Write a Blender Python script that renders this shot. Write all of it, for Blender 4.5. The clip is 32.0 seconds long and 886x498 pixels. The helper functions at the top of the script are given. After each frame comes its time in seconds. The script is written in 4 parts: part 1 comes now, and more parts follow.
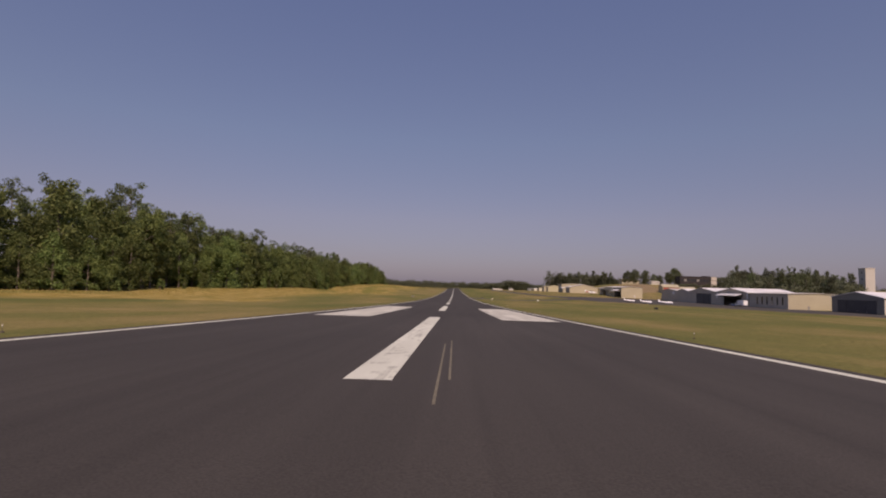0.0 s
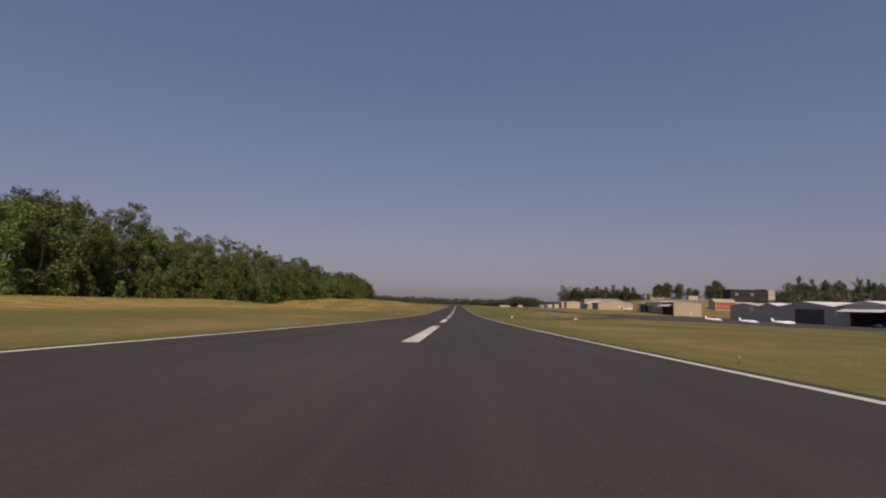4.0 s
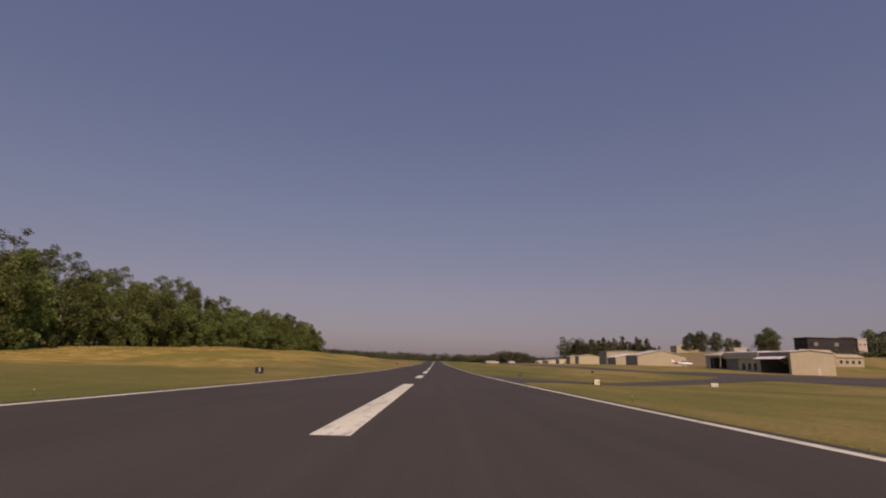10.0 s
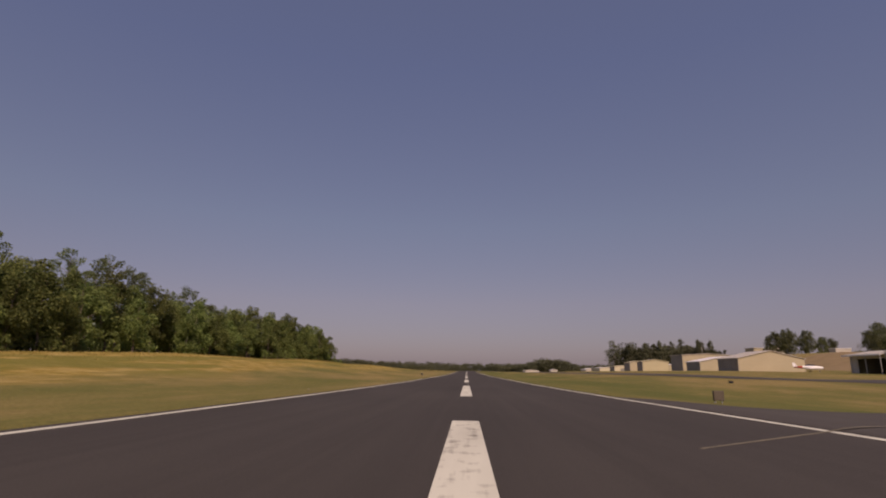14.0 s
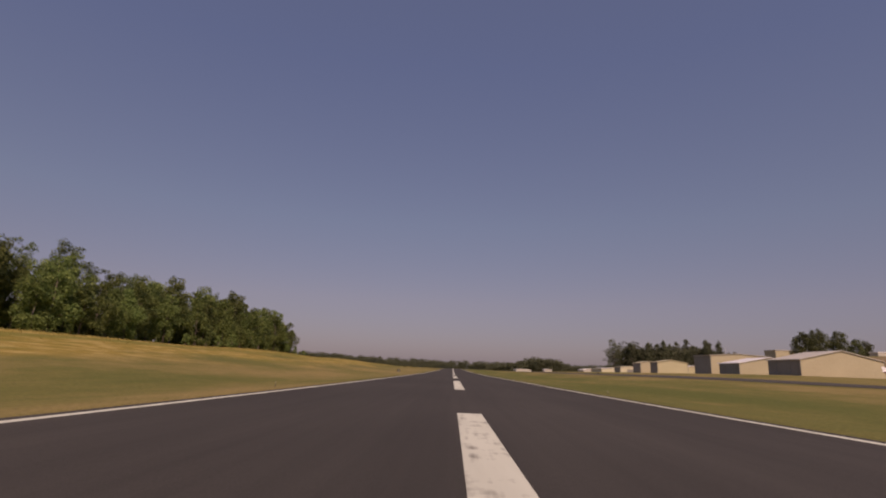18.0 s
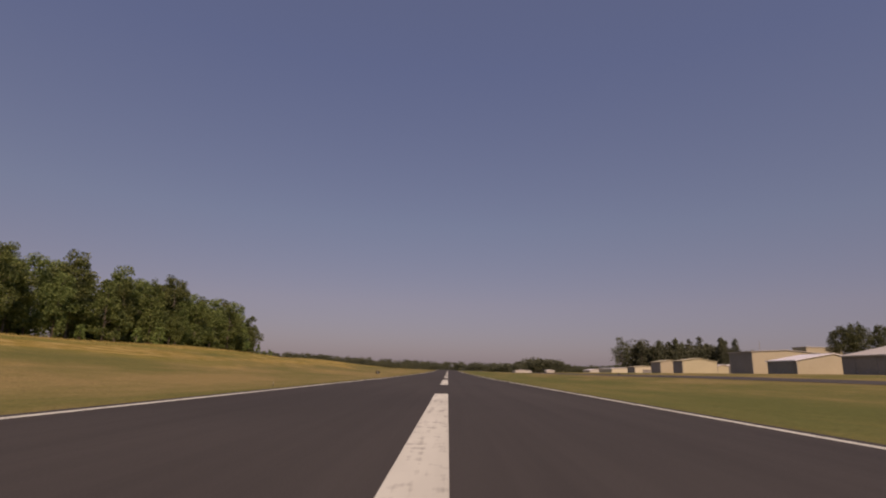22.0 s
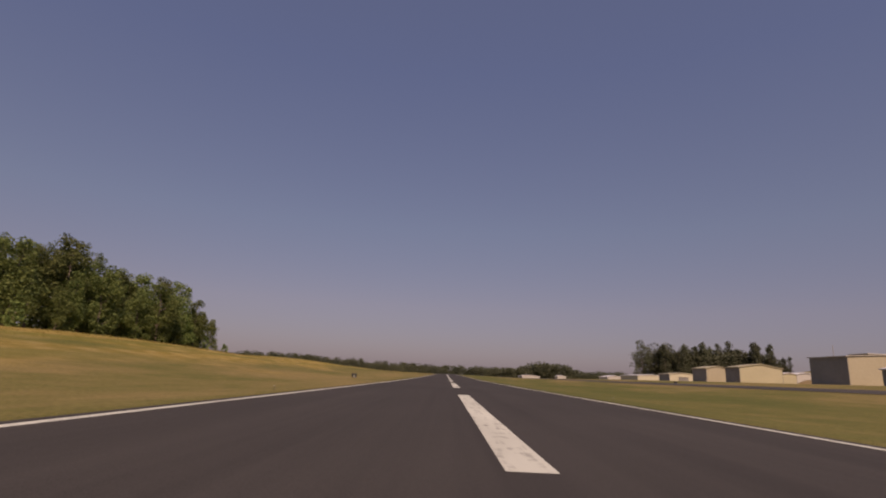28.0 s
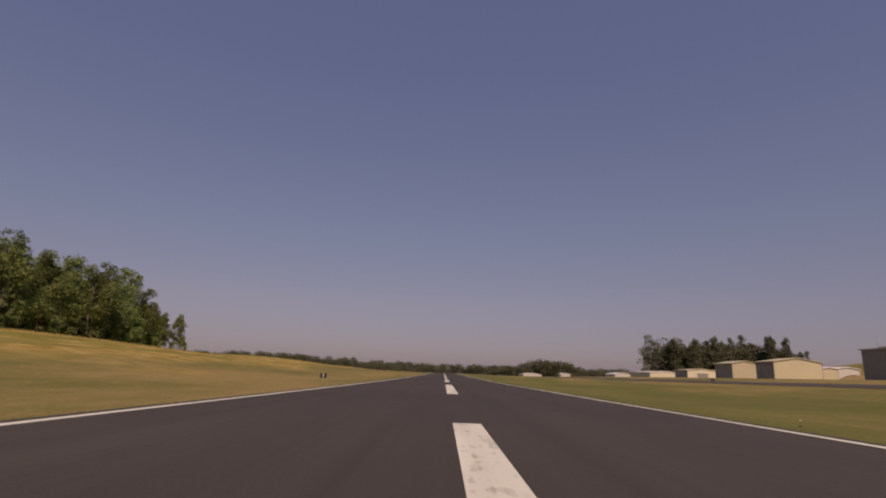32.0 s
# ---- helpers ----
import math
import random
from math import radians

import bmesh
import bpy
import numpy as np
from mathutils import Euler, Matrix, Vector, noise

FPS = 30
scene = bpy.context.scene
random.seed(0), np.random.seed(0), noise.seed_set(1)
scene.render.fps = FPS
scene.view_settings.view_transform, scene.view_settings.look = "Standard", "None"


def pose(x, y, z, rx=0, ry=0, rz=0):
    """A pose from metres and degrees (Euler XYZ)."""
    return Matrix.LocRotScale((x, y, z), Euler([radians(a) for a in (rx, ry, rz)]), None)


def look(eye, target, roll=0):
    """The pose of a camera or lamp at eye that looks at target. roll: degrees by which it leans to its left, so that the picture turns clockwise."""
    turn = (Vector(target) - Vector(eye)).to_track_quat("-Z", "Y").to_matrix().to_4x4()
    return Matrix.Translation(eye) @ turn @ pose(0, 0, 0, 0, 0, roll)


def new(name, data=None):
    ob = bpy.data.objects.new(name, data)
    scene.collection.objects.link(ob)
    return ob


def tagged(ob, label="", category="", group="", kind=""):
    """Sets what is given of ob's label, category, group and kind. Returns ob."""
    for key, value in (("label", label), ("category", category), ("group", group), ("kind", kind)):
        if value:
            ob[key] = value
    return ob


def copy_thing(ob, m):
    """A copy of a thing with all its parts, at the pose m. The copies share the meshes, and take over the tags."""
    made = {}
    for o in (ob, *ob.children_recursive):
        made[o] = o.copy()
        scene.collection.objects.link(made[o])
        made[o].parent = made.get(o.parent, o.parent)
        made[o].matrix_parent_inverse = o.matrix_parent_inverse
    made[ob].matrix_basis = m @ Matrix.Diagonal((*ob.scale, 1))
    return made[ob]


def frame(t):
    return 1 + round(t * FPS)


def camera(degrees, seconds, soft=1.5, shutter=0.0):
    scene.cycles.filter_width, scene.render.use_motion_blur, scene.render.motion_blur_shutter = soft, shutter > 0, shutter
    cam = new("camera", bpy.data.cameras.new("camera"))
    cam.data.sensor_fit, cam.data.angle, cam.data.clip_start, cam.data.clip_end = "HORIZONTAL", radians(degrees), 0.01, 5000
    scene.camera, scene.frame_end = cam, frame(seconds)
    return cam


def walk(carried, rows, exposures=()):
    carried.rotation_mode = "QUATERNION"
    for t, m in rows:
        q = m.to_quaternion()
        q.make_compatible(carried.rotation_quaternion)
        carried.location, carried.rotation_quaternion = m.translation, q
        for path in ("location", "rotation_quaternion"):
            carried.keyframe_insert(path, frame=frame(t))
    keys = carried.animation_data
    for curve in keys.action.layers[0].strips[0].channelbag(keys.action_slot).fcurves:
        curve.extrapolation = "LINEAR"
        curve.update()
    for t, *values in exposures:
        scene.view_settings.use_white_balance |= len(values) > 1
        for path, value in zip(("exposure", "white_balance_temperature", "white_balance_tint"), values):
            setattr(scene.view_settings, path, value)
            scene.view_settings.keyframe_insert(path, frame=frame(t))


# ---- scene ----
cam = camera(78.94, 32.0, soft=2.0)

# seconds, x, y, z, heading, tilt, lean; the runway runs along +y
PATH = (
    (0, 1.59, -11.50, 7.38, 1.34, 3.91, 1.68),
    (1, 2.03, 14.77, 6.71, 0.71, 4.34, 2.24),
    (2, 2.31, 41.14, 6.07, 1.09, 3.24, 1.64),
    (3, 2.53, 67.32, 5.48, 1.75, 4.98, 2.24),
    (3.5, 2.51, 80.28, 5.21, 1.53, 5.58, 1.85),
    (5.5, 1.80, 130.67, 4.23, 2.57, 6.56, 1.27),
    (6, 1.43, 142.81, 4.02, 2.87, 8.32, 1.21),
    (7, 1.27, 166.45, 3.63, 1.46, 10.00, 1.34),
    (8, 1.76, 189.14, 3.28, 0.50, 12.60, 3.53),
    (8.5, 1.65, 200.11, 3.13, 0.07, 13.72, 4.75),
    (9, 1.93, 210.82, 2.99, -1.50, 12.11, 4.02),
    (10, 2.31, 231.46, 2.73, -0.41, 11.81, 1.66),
    (11, 2.73, 251.04, 2.51, 2.72, 11.81, 1.42),
    (12, 2.20, 269.55, 2.32, 4.24, 12.39, 0.79),
    (13, 1.00, 287.02, 2.16, 3.75, 12.44, 1.15),
    (14, 0.03, 303.48, 2.03, 2.63, 12.81, 0.77),
    (14.5, 0.63, 311.35, 1.97, 3.03, 13.03, 0.72),
    (16.5, -0.36, 340.53, 1.79, 1.90, 13.02, 1.82),
    (17, -0.55, 347.30, 1.75, 2.33, 12.89, 2.80),
    (18, -0.70, 360.26, 1.70, 1.42, 12.59, 2.10),
    (19, -0.39, 372.50, 1.65, 0.45, 13.07, 2.07),
    (20, -0.14, 384.11, 1.61, -0.09, 12.99, 1.93),
    (21, 0.16, 395.14, 1.59, 0.71, 12.47, 1.66),
    (22, 0.40, 405.66, 1.57, 0.89, 12.78, 1.72),
    (23, -0.01, 415.72, 1.56, 2.81, 12.87, 1.86),
    (24, -0.45, 425.38, 1.55, 4.57, 13.02, 1.61),
    (25, -0.54, 434.66, 1.55, 6.37, 12.41, 1.52),
    (26, -1.07, 443.58, 1.55, 4.01, 12.87, 2.09),
    (26.5, -1.30, 447.91, 1.55, 2.84, 12.74, 2.24),
    (28.5, -1.54, 464.31, 1.55, 0.39, 13.26, 2.72),
    (29, -1.41, 468.16, 1.55, -0.10, 13.15, 2.68),
    (30, -1.23, 475.49, 1.55, -0.50, 13.09, 2.51),
    (30.5, -1.10, 478.96, 1.55, -0.23, 13.00, 2.50),
    (31, -1.01, 482.27, 1.55, -0.25, 12.96, 2.28),
    (32, -0.81, 488.37, 1.55, 0.51, 13.09, 2.05),
)


def eye_pose(x, y, z, heading, tilt, lean):
    a, b = radians(heading), radians(tilt)
    way = Vector((-math.sin(a) * math.cos(b), math.cos(a) * math.cos(b), math.sin(b)))
    return look((x, y, z), Vector((x, y, z)) + way, lean)


walk(cam, [(row[0], eye_pose(*row[1:])) for row in PATH],
     exposures=((0.0, 0.29, 7400.0, 32.0), (3.0, 0.16, 7300.0, 29.0), (6.5, 0.15, 7800.0, 30.0), (10.0, 0.16, 8200.0, 34.5), (32.0, 0.16, 8200.0, 34.5)))

# ---- light ----
SUN_WAY = Vector((0.16, -0.76, 0.80)).normalized()
world = bpy.data.worlds.new("world")
scene.world = world
world.use_nodes = True
wn, wl = world.node_tree.nodes, world.node_tree.links
sky = wn.new("ShaderNodeTexSky")
sky.sky_type, sky.sun_disc = "NISHITA", False
sky.sun_elevation = math.asin(SUN_WAY.z)
sky.sun_rotation = math.atan2(SUN_WAY.x, SUN_WAY.y)
sky.altitude, sky.air_density, sky.dust_density, sky.ozone_density = 100.0, 1.0, 1.1, 2.4
wn["Background"].inputs["Strength"].default_value = 0.0655
haze = wn.new("ShaderNodeMixRGB")
haze.blend_type = "MULTIPLY"
haze.inputs[0].default_value, haze.inputs[2].default_value = 1.0, (0.962, 0.993, 1.095, 1.0)
wl.new(sky.outputs[0], haze.inputs[1])
veil = wn.new("ShaderNodeMixRGB")
veil.inputs[0].default_value, veil.inputs[2].default_value = 0.50, (1.80, 2.26, 3.55, 1.0)
wl.new(haze.outputs[0], veil.inputs[1])
# summer haze: warm grey low down, clear blue higher up
height = wn.new("ShaderNodeSeparateXYZ")
wl.new(wn.new("ShaderNodeTexCoord").outputs["Generated"], height.inputs[0])
ramp = wn.new("ShaderNodeValToRGB")
for stop, tint in ((0.0, (0.89, 0.825, 0.85)), (0.12, (1.09, 0.98, 0.935)), (0.26, (1.01, 1.08, 1.05)), (0.52, (0.84, 0.985, 1.12))):
    mark = ramp.color_ramp.elements.new(stop) if 0.0 < stop else ramp.color_ramp.elements[0]
    mark.color = (*tint, 1.0)
ramp.color_ramp.elements.remove(ramp.color_ramp.elements[len(ramp.color_ramp.elements) - 1])
wl.new(height.outputs["Z"], ramp.inputs[0])
tinted = wn.new("ShaderNodeMixRGB")
tinted.blend_type, tinted.inputs[0].default_value = "MULTIPLY", 1.0
wl.new(veil.outputs[0], tinted.inputs[1])
wl.new(ramp.outputs[0], tinted.inputs[2])
wl.new(tinted.outputs[0], wn["Background"].inputs["Color"])
sun_data = bpy.data.lights.new("sun", "SUN")
sun_data.energy, sun_data.angle, sun_data.color = 3.1, radians(0.53), (1.0, 0.93, 0.82)
sun = new("sun", sun_data)
sun.matrix_world = look(SUN_WAY * 100, (0, 0, 0))


# ---- materials ----
def rgb(c):
    return (*c, 1.0)


def material(name, low, high, rough=0.8, fine=6.0, coarse=0.15, metal=0.0, bump=0.15, spread=0.5, island=0.0, specular=0.3, bump_dist=0.02):
    """Two scales of noise mix two base colours; the fine one gives relief as well."""
    m = bpy.data.materials.new(name)
    m.use_nodes = True
    n, l = m.node_tree.nodes, m.node_tree.links
    b = n["Principled BSDF"]
    b.inputs["Roughness"].default_value, b.inputs["Metallic"].default_value = rough, metal
    b.inputs["Specular IOR Level"].default_value = specular
    co = n.new("ShaderNodeTexCoord")
    a, c = n.new("ShaderNodeTexNoise"), n.new("ShaderNodeTexNoise")
    a.inputs["Scale"].default_value, c.inputs["Scale"].default_value = fine, coarse
    a.inputs["Detail"].default_value = c.inputs["Detail"].default_value = 5.0
    for t in (a, c):
        l.new(co.outputs["Object"], t.inputs["Vector"])
    mix = n.new("ShaderNodeMath")
    mix.operation = "MULTIPLY_ADD"
    mix.inputs[1].default_value = 1.0 - spread
    l.new(a.outputs["Fac"], mix.inputs[0])
    sc = n.new("ShaderNodeMath")
    sc.operation = "MULTIPLY"
    sc.inputs[1].default_value = spread
    l.new(c.outputs["Fac"], sc.inputs[0])
    l.new(sc.outputs[0], mix.inputs[2])
    fac = mix.outputs[0]
    if island:
        g = n.new("ShaderNodeNewGeometry")
        i = n.new("ShaderNodeMath")
        i.operation = "MULTIPLY_ADD"
        i.inputs[1].default_value = island
        l.new(g.outputs["Random Per Island"], i.inputs[0])
        s2 = n.new("ShaderNodeMath")
        s2.operation = "SUBTRACT"
        s2.inputs[1].default_value = island / 2
        l.new(fac, s2.inputs[0])
        l.new(s2.outputs[0], i.inputs[2])
        fac = i.outputs[0]
    ramp = n.new("ShaderNodeValToRGB")
    ramp.color_ramp.elements[0].position, ramp.color_ramp.elements[1].position = 0.3, 0.7
    ramp.color_ramp.elements[0].color, ramp.color_ramp.elements[1].color = rgb(low), rgb(high)
    l.new(fac, ramp.inputs["Fac"])
    l.new(ramp.outputs["Color"], b.inputs["Base Color"])
    if bump:
        bp = n.new("ShaderNodeBump")
        bp.inputs["Strength"].default_value, bp.inputs["Distance"].default_value = bump, bump_dist
        l.new(a.outputs["Fac"], bp.inputs["Height"])
        l.new(bp.outputs["Normal"], b.inputs["Normal"])
    return m


def leaf_material(name, low, high):
    m = material(name, low, high, rough=0.65, fine=2.0, coarse=0.12, bump=0.0, spread=0.6, island=0.55, specular=0.2)
    n, l = m.node_tree.nodes, m.node_tree.links
    b = n["Principled BSDF"]
    ramp = [k for k in n if k.type == "VALTORGB"][0]
    info = n.new("ShaderNodeObjectInfo")
    hsv = n.new("ShaderNodeHueSaturation")
    for sock, lo, hi in (("Value", 0.62, 1.35), ("Hue", 0.478, 0.512)):
        mr = n.new("ShaderNodeMapRange")
        mr.inputs["To Min"].default_value, mr.inputs["To Max"].default_value = lo, hi
        l.new(info.outputs["Random"], mr.inputs["Value"])
        l.new(mr.outputs[0], hsv.inputs[sock])
    l.new(ramp.outputs["Color"], hsv.inputs["Color"])
    l.new(hsv.outputs["Color"], b.inputs["Base Color"])
    tr = n.new("ShaderNodeBsdfTranslucent")
    l.new(hsv.outputs["Color"], tr.inputs["Color"])
    mx = n.new("ShaderNodeMixShader")
    mx.inputs[0].default_value = 0.45
    out = n["Material Output"]
    l.new(b.outputs[0], mx.inputs[1])
    l.new(tr.outputs[0], mx.inputs[2])
    l.new(mx.outputs[0], out.inputs["Surface"])
    return m


def grass_material():
    """Mown green grass with dry patches; tall straw-coloured grass grows towards the wood on the bank."""
    m = bpy.data.materials.new("grass")
    m.use_nodes = True
    n, l = m.node_tree.nodes, m.node_tree.links
    b = n["Principled BSDF"]
    b.inputs["Roughness"].default_value, b.inputs["Specular IOR Level"].default_value = 0.95, 0.1
    co = n.new("ShaderNodeTexCoord")
    sep = n.new("ShaderNodeSeparateXYZ")
    l.new(co.outputs["Object"], sep.inputs[0])

    def nz(scale, stretch):
        mp = n.new("ShaderNodeMapping")
        mp.inputs["Scale"].default_value = stretch
        t = n.new("ShaderNodeTexNoise")
        t.inputs["Scale"].default_value, t.inputs["Detail"].default_value = scale, 7.0
        l.new(co.outputs["Object"], mp.inputs[0])
        l.new(mp.outputs[0], t.inputs["Vector"])
        return t.outputs["Fac"]

    big, mid, fine = nz(0.035, (1.6, 0.5, 1)), nz(0.35, (1.2, 0.6, 1)), nz(5.0, (1, 1, 1))

    def ma(op, x, y):
        k = n.new("ShaderNodeMath")
        k.operation = op
        for i, v in enumerate((x, y)):
            if isinstance(v, float):
                k.inputs[i].default_value = v
            else:
                l.new(v, k.inputs[i])
        return k.outputs[0]

    def ramp(fac, stops):
        r = n.new("ShaderNodeValToRGB")
        els = r.color_ramp.elements
        els[0].position, els[0].color = stops[0][0], rgb(stops[0][1])
        els[1].position, els[1].color = stops[-1][0], rgb(stops[-1][1])
        for p, c in stops[1:-1]:
            els.new(p).color = rgb(c)
        l.new(fac, r.inputs["Fac"])
        return r.outputs["Color"]

    dry = ma("ADD", ma("MULTIPLY", big, 0.75), ma("MULTIPLY", mid, 0.25))
    # the field is drier farther along
    far_dry = n.new("ShaderNodeMapRange")
    far_dry.inputs["From Min"].default_value, far_dry.inputs["From Max"].default_value = 320.0, 440.0
    far_dry.inputs["To Max"].default_value = 0.07
    l.new(sep.outputs["Y"], far_dry.inputs["Value"])
    # the verge beside the runway stays greener on the hangar side
    def slope(x0, x1, lo, hi):
        k = n.new("ShaderNodeMapRange")
        for key, value in (("From Min", x0), ("From Max", x1), ("To Min", lo), ("To Max", hi)):
            k.inputs[key].default_value = value
        l.new(ma("ADD", sep.outputs["X"], ma("MULTIPLY", mid, 14.0)), k.inputs["Value"])
        return k.outputs[0]

    side = ma("ADD", slope(-4.0, 8.0, 1.0, -0.8), slope(44.0, 66.0, 0.0, 1.8))
    dry = ma("ADD", dry, ma("MULTIPLY", far_dry.outputs[0], side))
    low = ramp(dry, ((0.36, (0.108, 0.118, 0.033)), (0.50, (0.156, 0.143, 0.045)), (0.64, (0.248, 0.188, 0.074))))
    # straw belt on the bank, with a wavy lower edge
    belt = ma("ADD", ma("MULTIPLY", sep.outputs["X"], -0.030), ma("MULTIPLY", big, 2.2))
    mr = n.new("ShaderNodeMapRange")
    mr.inputs["From Min"].default_value, mr.inputs["From Max"].default_value = 2.24, 2.70
    l.new(belt, mr.inputs["Value"])
    straw = ramp(mid, ((0.34, (0.195, 0.162, 0.036)), (0.46, (0.280, 0.200, 0.050)), (0.66, (0.400, 0.298, 0.108))))
    # fresh green swards among the straw on the upper bank
    sward = n.new("ShaderNodeMapRange")
    sward.inputs["From Min"].default_value, sward.inputs["From Max"].default_value = 0.50, 0.58
    sward.inputs["To Max"].default_value = 0.75
    l.new(nz(0.06, (1.6, 0.28, 1)), sward.inputs["Value"])
    fresh = n.new("ShaderNodeMixRGB")
    fresh.inputs[2].default_value = (0.150, 0.150, 0.034, 1.0)
    l.new(sward.outputs[0], fresh.inputs[0])
    l.new(straw, fresh.inputs[1])
    straw = fresh.outputs[0]
    mx = n.new("ShaderNodeMixRGB")
    l.new(mr.outputs[0], mx.inputs[0])
    l.new(low, mx.inputs[1])
    l.new(straw, mx.inputs[2])
    sh = n.new("ShaderNodeMixRGB")
    sh.blend_type = "MULTIPLY"
    sh.inputs[0].default_value = 1.0
    l.new(mx.outputs[0], sh.inputs[1])
    l.new(ramp(fine, ((0.3, (0.66, 0.66, 0.66)), (0.7, (1.2, 1.2, 1.2)))), sh.inputs[2])
    l.new(sh.outputs[0], b.inputs["Base Color"])
    bp = n.new("ShaderNodeBump")
    bp.inputs["Strength"].default_value, bp.inputs["Distance"].default_value = 0.6, 0.08
    l.new(fine, bp.inputs["Height"])
    l.new(bp.outputs["Normal"], b.inputs["Normal"])
    return m


GRASS = grass_material()
def asphalt_material():
    """Dark asphalt: stone grain, long paving lanes and rubber streaks along the runway, faint patches."""
    m = bpy.data.materials.new("asphalt")
    m.use_nodes = True
    n, l = m.node_tree.nodes, m.node_tree.links
    b = n["Principled BSDF"]
    b.inputs["Roughness"].default_value, b.inputs["Specular IOR Level"].default_value = 0.88, 0.25
    co = n.new("ShaderNodeTexCoord")

    def nz(scale, stretch, detail=5.0):
        mp, t = n.new("ShaderNodeMapping"), n.new("ShaderNodeTexNoise")
        mp.inputs["Scale"].default_value = stretch
        t.inputs["Scale"].default_value, t.inputs["Detail"].default_value = scale, detail
        l.new(co.outputs["Object"], mp.inputs[0])
        l.new(mp.outputs[0], t.inputs["Vector"])
        return t.outputs["Fac"]

    def ramp(fac, stops):
        r = n.new("ShaderNodeValToRGB")
        els = r.color_ramp.elements
        els[0].position, els[0].color = stops[0][0], rgb((stops[0][1],) * 3)
        els[1].position, els[1].color = stops[1][0], rgb((stops[1][1],) * 3)
        l.new(fac, r.inputs["Fac"])
        return r.outputs["Color"]

    def times(x, y):
        k = n.new("ShaderNodeMixRGB")
        k.blend_type = "MULTIPLY"
        k.inputs[0].default_value = 1.0
        l.new(x, k.inputs[1])
        l.new(y, k.inputs[2])
        return k.outputs[0]

    base = n.new("ShaderNodeRGB")
    base.outputs[0].default_value = (0.049, 0.043, 0.037, 1.0)
    grain = nz(34.0, (1, 1, 1))
    c = times(base.outputs[0], ramp(grain, ((0.3, 0.78), (0.7, 1.24))))
    c = times(c, ramp(nz(1.0, (0.75, 0.012, 1)), ((0.35, 0.91), (0.65, 1.08))))
    c = times(c, ramp(nz(1.0, (3.2, 0.05, 1), 8.0), ((0.3, 0.93), (0.55, 1.03))))
    c = times(c, ramp(nz(0.09, (1, 0.5, 1)), ((0.3, 0.88), (0.7, 1.12))))
    l.new(c, b.inputs["Base Color"])
    bp = n.new("ShaderNodeBump")
    bp.inputs["Strength"].default_value, bp.inputs["Distance"].default_value = 0.3, 0.01
    l.new(grain, bp.inputs["Height"])
    l.new(bp.outputs["Normal"], b.inputs["Normal"])
    return m


def worn_paint(name="worn_white_paint", low=(0.50, 0.50, 0.415), high=(0.655, 0.66, 0.55), streak=(1, 0.12, 1), bare=(1.04, 1.5)):
    """White runway paint, scrubbed along the rolling direction so that asphalt shows through."""
    m = bpy.data.materials.new(name)
    m.use_nodes = True
    n, l = m.node_tree.nodes, m.node_tree.links
    b = n["Principled BSDF"]
    b.inputs["Roughness"].default_value, b.inputs["Specular IOR Level"].default_value = 0.7, 0.25
    co = n.new("ShaderNodeTexCoord")
    facs = []
    for scale, stretch in ((1.0, (5.0, 0.3, 1)), (2.2, (1, 0.8, 1)), (0.8, streak)):
        mp, t = n.new("ShaderNodeMapping"), n.new("ShaderNodeTexNoise")
        mp.inputs["Scale"].default_value = stretch
        t.inputs["Scale"].default_value, t.inputs["Detail"].default_value = scale, 7.0
        l.new(co.outputs["Object"], mp.inputs[0])
        l.new(mp.outputs[0], t.inputs["Vector"])
        facs.append(t.outputs["Fac"])
    add = n.new("ShaderNodeMath")
    add.operation = "ADD"
    l.new(facs[0], add.inputs[0])
    l.new(facs[1], add.inputs[1])
    tone = n.new("ShaderNodeValToRGB")
    tone.color_ramp.elements[0].position, tone.color_ramp.elements[1].position = 0.3, 0.7
    tone.color_ramp.elements[0].color, tone.color_ramp.elements[1].color = rgb(low), rgb(high)
    l.new(facs[2], tone.inputs["Fac"])
    wear = n.new("ShaderNodeMapRange")
    wear.inputs["From Min"].default_value, wear.inputs["From Max"].default_value = bare
    l.new(add.outputs[0], wear.inputs["Value"])
    mx = n.new("ShaderNodeMixRGB")
    mx.inputs[2].default_value = (0.13, 0.115, 0.095, 1.0)
    l.new(wear.outputs[0], mx.inputs[0])
    l.new(tone.outputs["Color"], mx.inputs[1])
    l.new(mx.outputs[0], b.inputs["Base Color"])
    return m


ASPHALT = asphalt_material()
APRON = material("apron_asphalt", (0.050, 0.044, 0.038), (0.074, 0.066, 0.057), rough=0.92, fine=8.0, coarse=0.05, spread=0.7)
PAINT = worn_paint()
GRUBBY_PAINT = worn_paint("grubby_white_paint", (0.40, 0.385, 0.32), (0.62, 0.605, 0.51), (1.6, 0.14, 1), (1.1, 1.85))
EDGE_PAINT = worn_paint("faded_white_paint", (0.36, 0.345, 0.285), (0.60, 0.59, 0.49), (1.6, 0.14, 1), (1.1, 1.9))
CONCRETE = material("concrete", (0.30, 0.27, 0.23), (0.44, 0.40, 0.35), rough=0.85, fine=5.0, coarse=0.3)
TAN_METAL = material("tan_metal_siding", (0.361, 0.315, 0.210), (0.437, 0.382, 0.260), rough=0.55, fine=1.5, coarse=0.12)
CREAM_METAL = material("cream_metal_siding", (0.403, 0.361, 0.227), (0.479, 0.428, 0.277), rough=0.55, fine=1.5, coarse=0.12)
